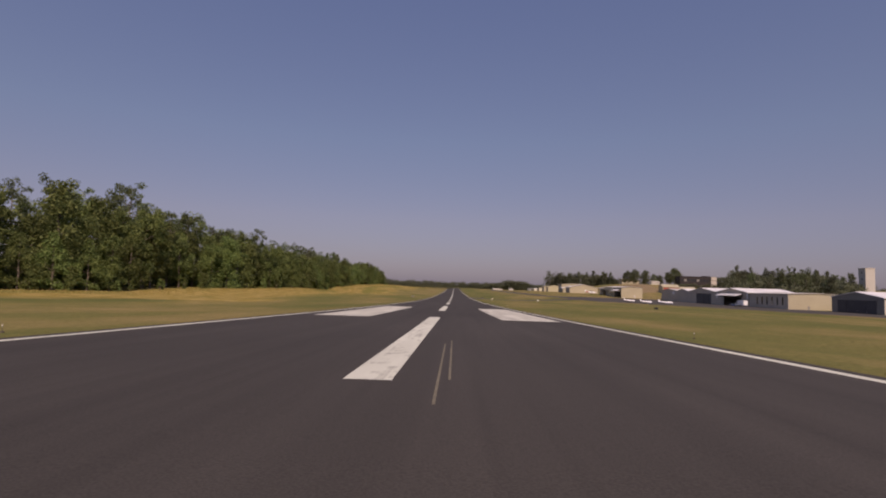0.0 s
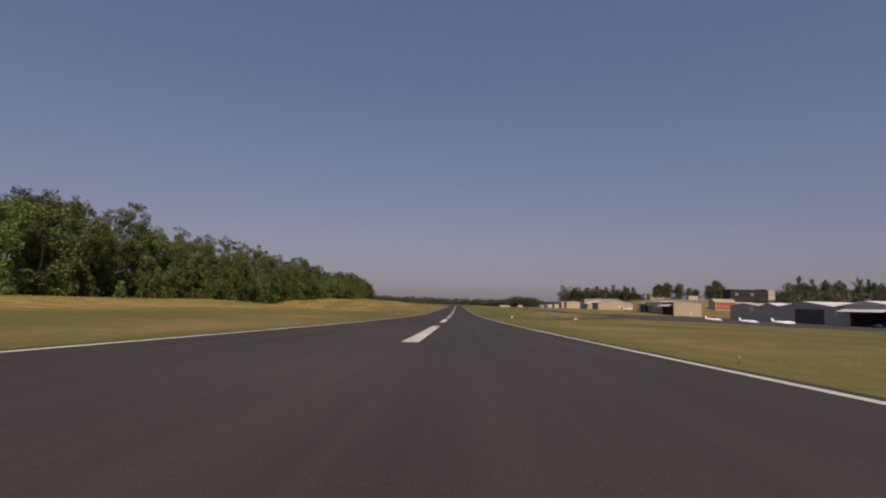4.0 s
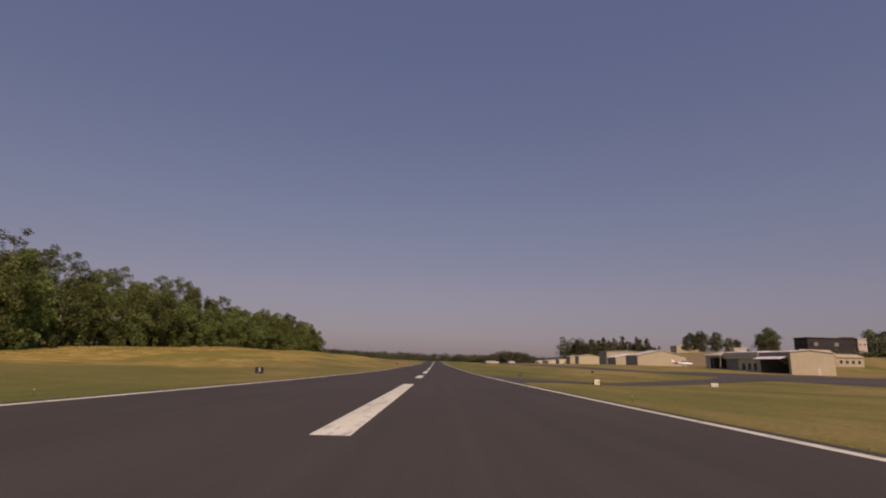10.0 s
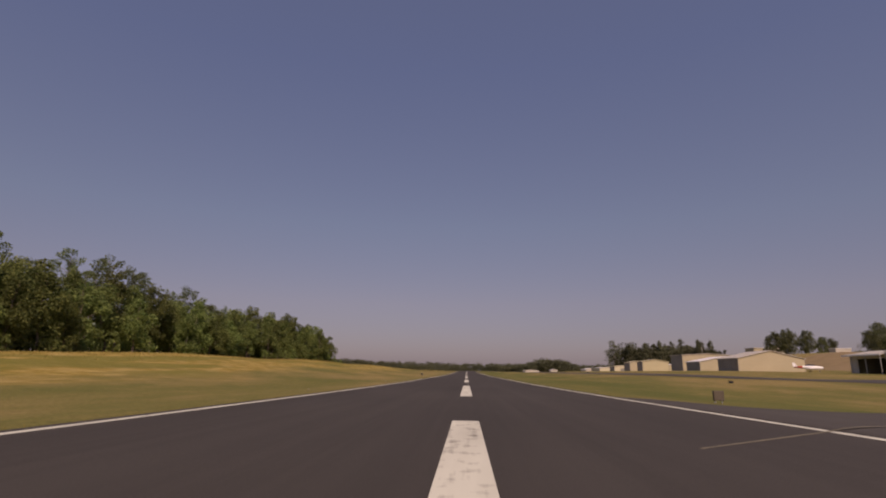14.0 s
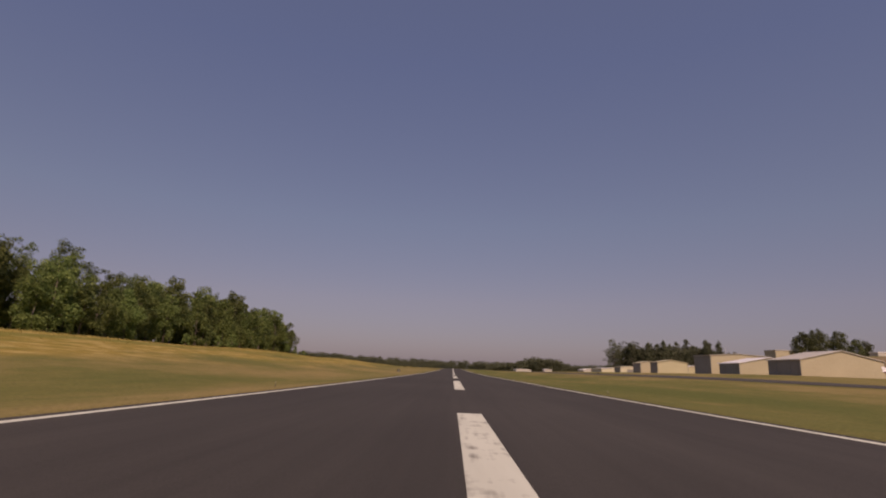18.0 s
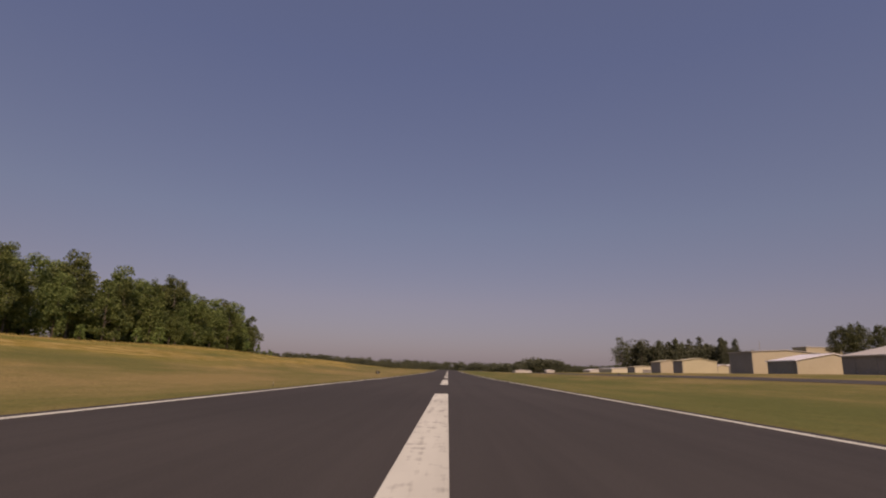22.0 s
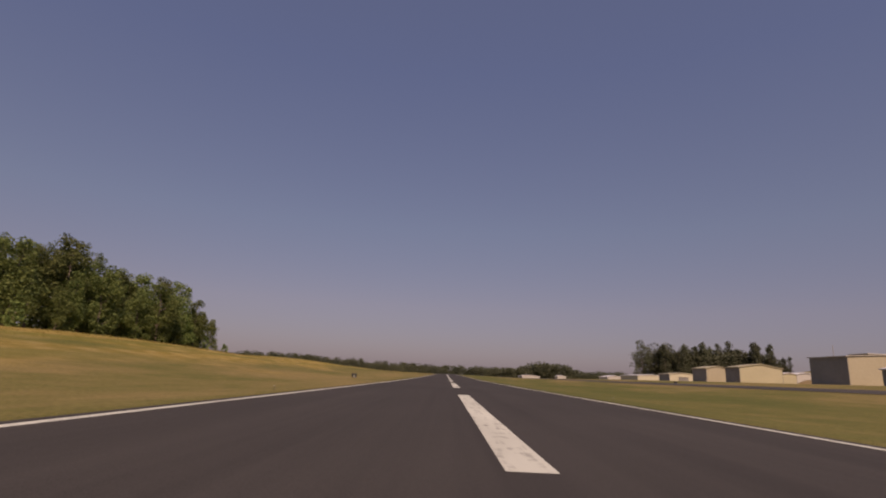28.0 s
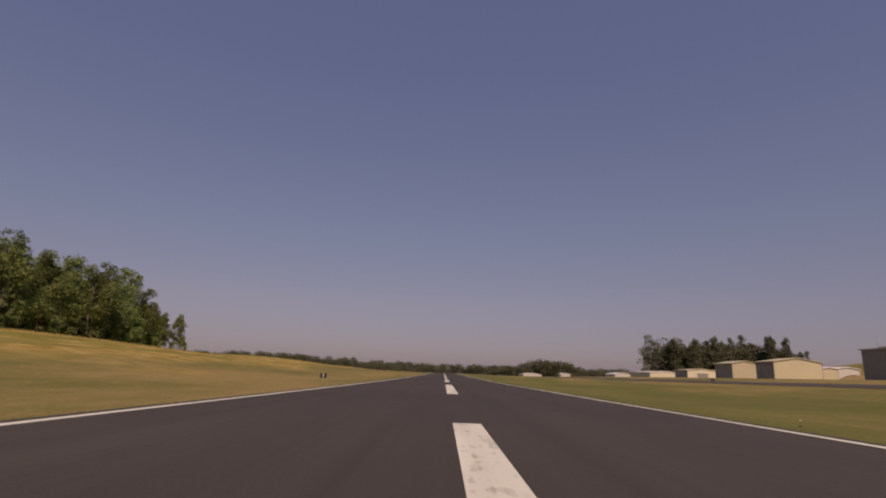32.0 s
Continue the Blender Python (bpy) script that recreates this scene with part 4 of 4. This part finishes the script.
for x, y in ((58.6, 429), (53.7, 129), (72.9, 640)):
    low_marker(x, y)


# ---- trees ----
def leaf_cloud(rng, centres, radii, count, size, flat=0.75):
    """Leaf sprays as small three-cornered blades, scattered in the shells of many clumps; most lie on the clumps' upper sides."""
    k = len(centres)
    pick = rng.choice(k, count, p=radii ** 2 / np.sum(radii ** 2))
    d = rng.normal(size=(count, 3)) + np.array((0, 0, 0.22))
    d /= np.linalg.norm(d, axis=1)[:, None]
    r = radii[pick] * (0.5 + 0.55 * np.sqrt(rng.random(count)))
    p = centres[pick] + d * r[:, None] * np.array((1, 1, flat))
    nrm = d * 0.75 + rng.normal(size=(count, 3)) * 0.5 + np.array((0, 0, 0.35))
    nrm /= np.linalg.norm(nrm, axis=1)[:, None]
    u = np.cross(nrm, rng.normal(size=(count, 3)))
    u /= np.linalg.norm(u, axis=1)[:, None] + 1e-9
    v = np.cross(nrm, u)
    s = size * (0.55 + 0.9 * rng.random(count))[:, None]
    q = np.stack((p + u * s, p - u * s * 0.5 + v * s * 0.62, p - u * s * 0.5 - v * s * 0.62), 1).reshape(-1, 3)
    f = np.arange(count * 3).reshape(-1, 3)
    return q, f


def mesh_from(name, v, f, mat):
    me = bpy.data.meshes.new(name)
    me.vertices.add(len(v))
    me.vertices.foreach_set("co", np.asarray(v, dtype=np.float32).ravel())
    me.loops.add(f.size)
    me.loops.foreach_set("vertex_index", f.ravel().astype(np.int32))
    me.polygons.add(len(f))
    me.polygons.foreach_set("loop_start", np.arange(0, f.size, f.shape[1], dtype=np.int32))
    me.update(calc_edges=True)
    me.materials.append(mat)
    return me


# kind: lowest bough, number of boughs, widest reach, bough radius (shares of the height), clumps a bough, flatness
HABITS = {
    "oak": (0.18, 20, 0.165, 0.110, 6, 1.10),
    "edge": (0.05, 15, 0.23, 0.145, 6, 1.0),
    "round": (0.20, 30, 0.27, 0.150, 6, 0.95),
    "pine": (0.42, 19, 0.115, 0.066, 5, 0.85),
    "cedar": (0.02, 24, 0.12, 0.085, 4, 1.35),
}


def tree_meshes(seed, height, kind, leaves, size, hazy=False):
    """Trunk with limbs that carry boughs, each bough a knot of leaf clumps with gaps between; pines bare below, cedars narrow to a point."""
    rng = np.random.default_rng(seed)
    low, n, widest, thick, knots, flat = HABITS[kind]
    bm = bmesh.new()
    lean = rng.normal(size=2) * 0.025 * height
    r0 = 0.011 * height + 0.06
    last = Vector((0, 0, -0.6))
    joints = []
    steps = 7
    for i in range(steps):
        z = height * 0.93 * (i + 1) / steps
        nxt = Vector((lean[0] * (z / height) ** 2 + rng.normal() * 0.1, lean[1] * (z / height) ** 2 + rng.normal() * 0.1, z))
        rod(last, nxt, r0 * (1 - 0.13 * i), r0 * (1 - 0.13 * (i + 1)), 7, bm)
        joints.append(nxt)
        last = nxt
    centres, radii = [], []
    for i in range(n):
        f = low + (0.97 - low) * (i + 0.9 * rng.random()) / n
        z = height * f
        a = i * 2.4 + rng.normal() * 0.5
        g = (f - low) / (1 - low)
        if kind == "cedar":
            shape = 1.05 - g
        elif kind == "pine":
            shape = 0.55 + 0.6 * math.sin(math.pi * g)
        elif kind == "edge":
            shape = math.sin(math.pi * min(1.0, 0.28 + 0.68 * g))
        else:
            shape = math.sin(math.pi * min(1.0, 0.16 + 0.78 * g))
        reach = height * widest * shape * (0.45 + 0.75 * rng.random())
        j = joints[min(steps - 1, max(0, int(f * steps) - 1))]
        tip = Vector((j.x + reach * math.cos(a), j.y + reach * math.sin(a), z))
        if reach > 0.6:
            root = Vector((j.x, j.y, max(0.5, z - 0.55 * reach - 0.3)))
            rod(root, tip, 0.03 + 0.012 * reach, 0.02, 5, bm)
        big = height * thick * (0.7 + 0.6 * rng.random()) * (0.75 + 0.4 * shape)
        for k in range(knots):
            w = rng.normal(size=3)
            w /= np.linalg.norm(w)
            w *= big * (0.35 + 0.45 * rng.random())
            centres.append((tip.x + w[0], tip.y + w[1], tip.z + w[2] * 0.7))
            radii.append(big * (0.34 + 0.26 * rng.random()))
    q, f = leaf_cloud(rng, np.array(centres), np.array(radii), leaves, size, flat)
    trunk = bpy.data.meshes.new("trunk")
    bm.to_mesh(trunk)
    bm.free()
    trunk.materials.append(BARK)
    # cedars and hazy trees take the leaf colour with distance haze mixed in
    crown = mesh_from("crown", q, f, {"pine": LEAF_PINE, "cedar": LEAF_HAZED, "edge": LEAF_BUSH, "round": LEAF_GREY, "oak": LEAF_OAK}[kind] if not hazy else LEAF_HAZED)
    return trunk, crown


def plant(meshes, name, label, category, x, y, z, size, turn, group):
    e = new(name)
    e.matrix_world = pose(x, y, z, 0, 0, turn) @ Matrix.Diagonal((size * random.uniform(0.85, 1.2), size * random.uniform(0.85, 1.2), size, 1))
    tagged(e, label, category, group)
    for part_name, me in zip(("trunk", "crown"), meshes):
        ob = new(part_name, me)
        ob.parent = e
    return e


OAKS = [tree_meshes(11 + i, 20.0, "oak", 6800, 0.28) for i in range(7)]
PINES = [tree_meshes(31 + i, 24.0, "pine", 3200, 0.24) for i in range(5)]
EDGES = [tree_meshes(51 + i, 13.0, "edge", 5200, 0.23) for i in range(6)]
ROUNDS = [tree_meshes(91 + i, 13.0, "round", 7000, 0.25) for i in range(4)]
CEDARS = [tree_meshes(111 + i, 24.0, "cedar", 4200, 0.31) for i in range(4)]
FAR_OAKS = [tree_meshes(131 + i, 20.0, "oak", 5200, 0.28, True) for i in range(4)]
BUSHES = [tree_meshes(71 + i, 4.0, "edge", 700, 0.22) for i in range(3)]

WOOD = "wood along the runway bank"
rnd = random.Random(5)


def wood_height(y):
    """The wood is tallest where it begins, and falls off towards its far end."""
    return 1.22 + 0.02 * (1 - smooth(150, 240, y)) + 0.02 * smooth(110, 200, y) + 0.11 * smooth(120, 150, y) * (1 - smooth(190, 230, y)) - 0.14 * smooth(240, 420, y) + 0.08 * smooth(520, 580, y) - 0.05 * smooth(250, 300, y) - 0.30 * smooth(645, 715, y)


def belt(x, wide, y0, y1, gap0, gap1, low, high, choose, coves=False):
    y = y0
    while y < y1:
        px = x + rnd.uniform(-wide, wide)
        if coves and noise.noise(Vector((3.7, y * 0.045, x))) > 0.12:
            y += rnd.uniform(gap0, gap1)
            continue
        meshes, name, label, category = choose()
        plant(meshes, name, label, category, px, y, ground_z(px, y) - 0.2, rnd.uniform(low, high) * wood_height(y), rnd.uniform(0, 360), WOOD)
        y += rnd.uniform(gap0, gap1)


def edge_tree():
    return rnd.choice(EDGES), "tree", "leafy green tree at the wood edge, branched to the ground", "tree"


def tall_tree():
    return rnd.choice(OAKS), "tree", "tall green hardwood tree in the wood", "tree"


def back_tree():
    if rnd.random() < 0.5:
        return rnd.choice(PINES), "pine_tree", "tall pine with a thin dark crown above the wood", "pine"
    return tall_tree()


def tall_pine():
    return rnd.choice(PINES), "pine_tree", "tall pine with an open crown standing above the wood", "pine"


def bush():
    return rnd.choice(BUSHES), "bush", "low leafy bush at the foot of the wood", "bush"


belt(-88, 3.4, 62, 655, 4.5, 9.0, 0.65, 1.25, edge_tree, True)
belt(-96.0, 5.0, 58, 653, 4.2, 7.6, 0.58, 1.05, tall_tree)
belt(-110, 7.0, 50, 650, 5.5, 9.5, 0.84, 1.10, back_tree)
belt(-104, 4.0, 290, 470, 9.0, 17.0, 0.95, 1.14, tall_pine)
belt(-102, 4.7, 70, 290, 14.0, 30.0, 0.80, 1.0, tall_pine)
belt(-102, 4.7, 480, 640, 14.0, 30.0, 0.76, 0.92, tall_pine)
belt(-83.5, 1.8, 60, 660, 5.0, 14.0, 0.5, 1.2, bush, True)
# the wood's far corner draws back from the runway
state = rnd.getstate()
belt(-121, 4.0, 652, 726, 4.5, 7.5, 0.85, 1.15, tall_tree)
belt(-112, 4.0, 652, 708, 5.0, 8.5, 0.9, 1.25, edge_tree)
rnd.setstate(state)

# trees beyond the hangars
BEYOND = "trees beyond the hangars"
for x, y, s in ((242, 742, 1.50), (252, 744, 1.66), (266, 743, 1.58), (277, 742, 1.22), (287, 746, 1.16), (277, 690, 1.30), (287, 694, 1.72), (294, 697, 1.05)):
    plant(rnd.choice(ROUNDS), "tree", "round green tree beyond the hangars", "tree", x, y, ground_z(x, y) - 0.2, s, rnd.uniform(0, 360), BEYOND)
for x, y, s in ((166, 932, 1.40), (173, 940, 1.0)):
    plant(rnd.choice(FAR_OAKS), "tree", "slim dark green tree beside a grove beyond the hangars", "tree", x, y, 2.9, s * 1.22, rnd.uniform(0, 360), BEYOND)


def far_woods(name, label, spots, mat=None, count=700, leaf=0.05):
    """Distant woods as one mass of leaf sprays."""
    rng = np.random.default_rng(9)
    vs, fs, base = [], [], 0
    for x, y, z, h, w in spots:
        k = 12
        c = np.stack((x + rng.normal(size=k) * w * 0.45, y + rng.normal(size=k) * w * 0.3, z + h * (0.15 + 0.7 * rng.random(k))), 1)
        q, f = leaf_cloud(rng, c, np.full(k, h * 0.24), count, leaf * h)
        vs.append(q)
        fs.append(f + base)
        base += len(q)
    me = mesh_from(name, np.concatenate(vs), np.concatenate(fs), mat or LEAF_HAZED)
    return tagged(new(name, me), label, "woods", "", "stuff")


spots = []
for i in range(110):
    x = -388 + 3.53 * i + rnd.uniform(-3.5, 3.5)
    spots.append((x, 1000 - 0.255 * x + rnd.uniform(-20, 20), 2.2, rnd.uniform(5.0, 8.5) + (8 if -365 < x < -132 else 4.5 if x < -84 else 0), 9))
for i in range(150):
    spots.append((-306 + 4.7 * i + rnd.uniform(-3.5, 3.5), 1420 + rnd.uniform(-30, 30), 0.5, rnd.uniform(16, 21), 12))
for i in range(95):
    x = 52 + 3.2 * i
    spots.append((x, 1210 + rnd.uniform(-20, 20), 1.5, rnd.uniform(9, 13) + 12 * math.exp(-((x - 135) / 38) ** 2), 9))
for i in range(60):
    spots.append((282 + 7 * i, 800 + rnd.uniform(-80, 80), 9.4, rnd.uniform(10.5, 16.5), 10.5))
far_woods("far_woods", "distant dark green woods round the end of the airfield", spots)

# grove of tall narrow trees
x = 178.0
while x < 287:
    y = 925 + rnd.uniform(-12, 16)
    grown = 0.72 + 0.55 * rnd.random() + 0.18 * smooth(190, 260, x) - 0.25 * smooth(272, 300, x)
    plant(rnd.choice(CEDARS), "tree", "tall narrow dark green tree in a grove beyond the hangars", "tree", x, y, ground_z(x, y) - 0.4, 1.08 * grown, rnd.uniform(0, 360), "grove beyond the hangars")
    x += rnd.uniform(1.4, 3.6) if rnd.random() < 0.88 else 6.0
low = [(181 + i * 4.0 + rnd.uniform(-2, 2), 934 + rnd.uniform(-6, 8), 2.9, rnd.uniform(25, 34) * (1 - 0.3 * smooth(262, 290, 181 + i * 4.0)), 6.0) for i in range(27)]
far_woods("grove_undergrowth", "dark green undergrowth between the trees of the grove", low, LEAF_HAZED, 1500, 0.034)
plant(CEDARS[0], "tree", "very tall narrow tree that stands above the others behind the apron", "tree", 318, 600, ground_z(318, 600) - 0.4, 1.13, 40, "trees behind the apron")
behind = []
for i in range(72):
    y = 400 + 330 * (i + rnd.random()) / 72
    x = 0.56 * (y - 41) + 6 + 105 * rnd.random() ** 1.2
    kind = rnd.random()
    if kind < 0.4:
        plant(rnd.choice(CEDARS), "tree", "tall dark narrow tree on the rise behind the apron", "tree", x, y, ground_z(x, y) - 0.4, rnd.uniform(0.8, 1.15), rnd.uniform(0, 360), "trees behind the apron")
    elif kind < 0.6:
        plant(rnd.choice(PINES), "pine_tree", "tall pine on the rise behind the apron", "pine", x, y, ground_z(x, y) - 0.4, rnd.uniform(0.8, 1.2), rnd.uniform(0, 360), "trees behind the apron")
    else:
        plant(rnd.choice(FAR_OAKS), "tree", "green hardwood tree on the rise behind the apron", "tree", x, y, ground_z(x, y) - 0.4, rnd.uniform(0.75, 1.15), rnd.uniform(0, 360), "trees behind the apron")
    behind.append((x + rnd.uniform(-6, 6), y + rnd.uniform(-6, 6), ground_z(x, y) - 0.6, rnd.uniform(14, 21), 7.0))
for i in range(46):
    y = rnd.uniform(430, 735)
    x = 0.56 * (y - 41) + rnd.uniform(2, 42)
    behind.append((x, y, ground_z(x, y) - 0.6, rnd.uniform(8, 14), 7.0))
for i in range(16):
    x = 253 + 4.4 * i
    y = (594 if x < 297 else 604) + rnd.uniform(-3, 3)
    behind.append((x, y, ground_z(x, y) - 0.6, rnd.uniform(4, 6.5) + 9.0 * smooth(292, 305, x), 4.0))
far_woods("thicket", "dark green thicket on the rise behind the apron", behind, LEAF_HAZED, 900, 0.05)
under = []
for i in range(318):
    y = 52 + 1.87 * i
    x = -97.0 - rnd.uniform(0, 16.0)
    under.append((x, y, ground_z(x, y) - 0.8, rnd.uniform(5.3, 9.4), 4.6))
far_woods("undergrowth", "dense dark undergrowth inside the wood", under, LEAF_OAK, 330, 0.07)


# bare earth on the slope behind the hangars
def earth_bank():
    v, f = [], []
    nx, ny = 12, 14
    for j in range(ny + 1):
        for i in range(nx + 1):
            x, y = 164.6 + 61.2 * i / nx, 545 + 88 * j / ny
            edge = min(i, nx - i, j, ny - j)
            wob = 2.5 * noise.noise(Vector((x * 0.11, y * 0.11, 0)))
            v.append((x + wob * (edge == 0), y + wob * (edge == 0), ground_z(x, y) + (0.12 if edge else -0.1)))
    for j in range(ny):
        for i in range(nx):
            a = j * (nx + 1) + i
            f.append((a, a + 1, a + nx + 2, a + nx + 1))
    return raw("earth_bank", v, f, EARTH, None, "bare reddish earth slope behind the hangars", "bank", "structure")


earth_bank()


# ---- tufts of grass ----
def tufts(name, label, spots, low, high, mat):
    rng = np.random.default_rng(4)
    v, f = [], []
    for x, y in spots:
        z = ground_z(x, y)
        h = rng.uniform(low, high)
        for k in range(4):
            a = rng.uniform(0, 2 * math.pi)
            w, r, o = 0.10 * h, h * rng.uniform(0.15, 0.6), h * 0.25
            bx, by = x + rng.normal() * o, y + rng.normal() * o
            c = len(v)
            v += [(bx - w * math.sin(a), by + w * math.cos(a), z - 0.06), (bx + w * math.sin(a), by - w * math.cos(a), z - 0.06), (bx + r * math.cos(a), by + r * math.sin(a), z + h * rng.uniform(0.6, 1.0))]
            f.append((c, c + 1, c + 2))
    return raw(name, v, f, mat, None, label, "grass", "stuff")


verge = []
for i in range(16000):
    side = rnd.choice((-1, 1))
    y = rnd.uniform(-8, 540)
    x = side * (12.0 + abs(rnd.gauss(0, 0.5)))
    if side > 0 and 296 < y < 349:
        continue
    verge.append((x, y))
tufts("verge_grass", "short ragged green and dry grass along the runway edge", verge, 0.02, 0.045, GRASS_BLADE)
foot = []
for i in range(9000):
    y = rnd.uniform(50, 676)
    foot.append((-61 - 23.5 * rnd.random() ** 0.6, y))
tufts("tall_grass", "tall dry straw-coloured grass below the wood", foot, 0.2, 0.42, STRAW_BLADE)


def soil_mound(x, y, r, h):
    """A weedy heap of soil with an uneven skirt."""
    bm = bmesh.new()
    seg, rings = 28, 6
    rows = []
    for k in range(rings):
        t = k / (rings - 1)
        ring = []
        for i in range(seg):
            a = 2 * math.pi * i / seg
            w = 1 + 0.25 * noise.noise(Vector((math.cos(a) * 1.5, math.sin(a) * 1.5, t + x)))
            px, py = x + r * (1 - t * 0.97) * w * math.cos(a), y + 0.7 * r * (1 - t * 0.97) * w * math.sin(a)
            ring.append(bm.verts.new((px, py, ground_z(px, py) - 0.15 + h * math.sin(t * math.pi / 2) * (1 + 0.2 * noise.noise(Vector((px, py, 0)))))))
        rows.append(ring)
    for lo, hi in zip(rows, rows[1:]):
        for i in range(seg):
            j = (i + 1) % seg
            bm.faces.new((lo[i], lo[j], hi[j], hi[i]))
    bm.faces.new(rows[-1])
    m = thing("soil_mound", "weedy brown heap of soil beside the cream hangar", "mound", 0, 0, 0)
    part("heap", bm, EARTH, m)
    return m


soil_mound(154, 696, 7.6, 2.8)
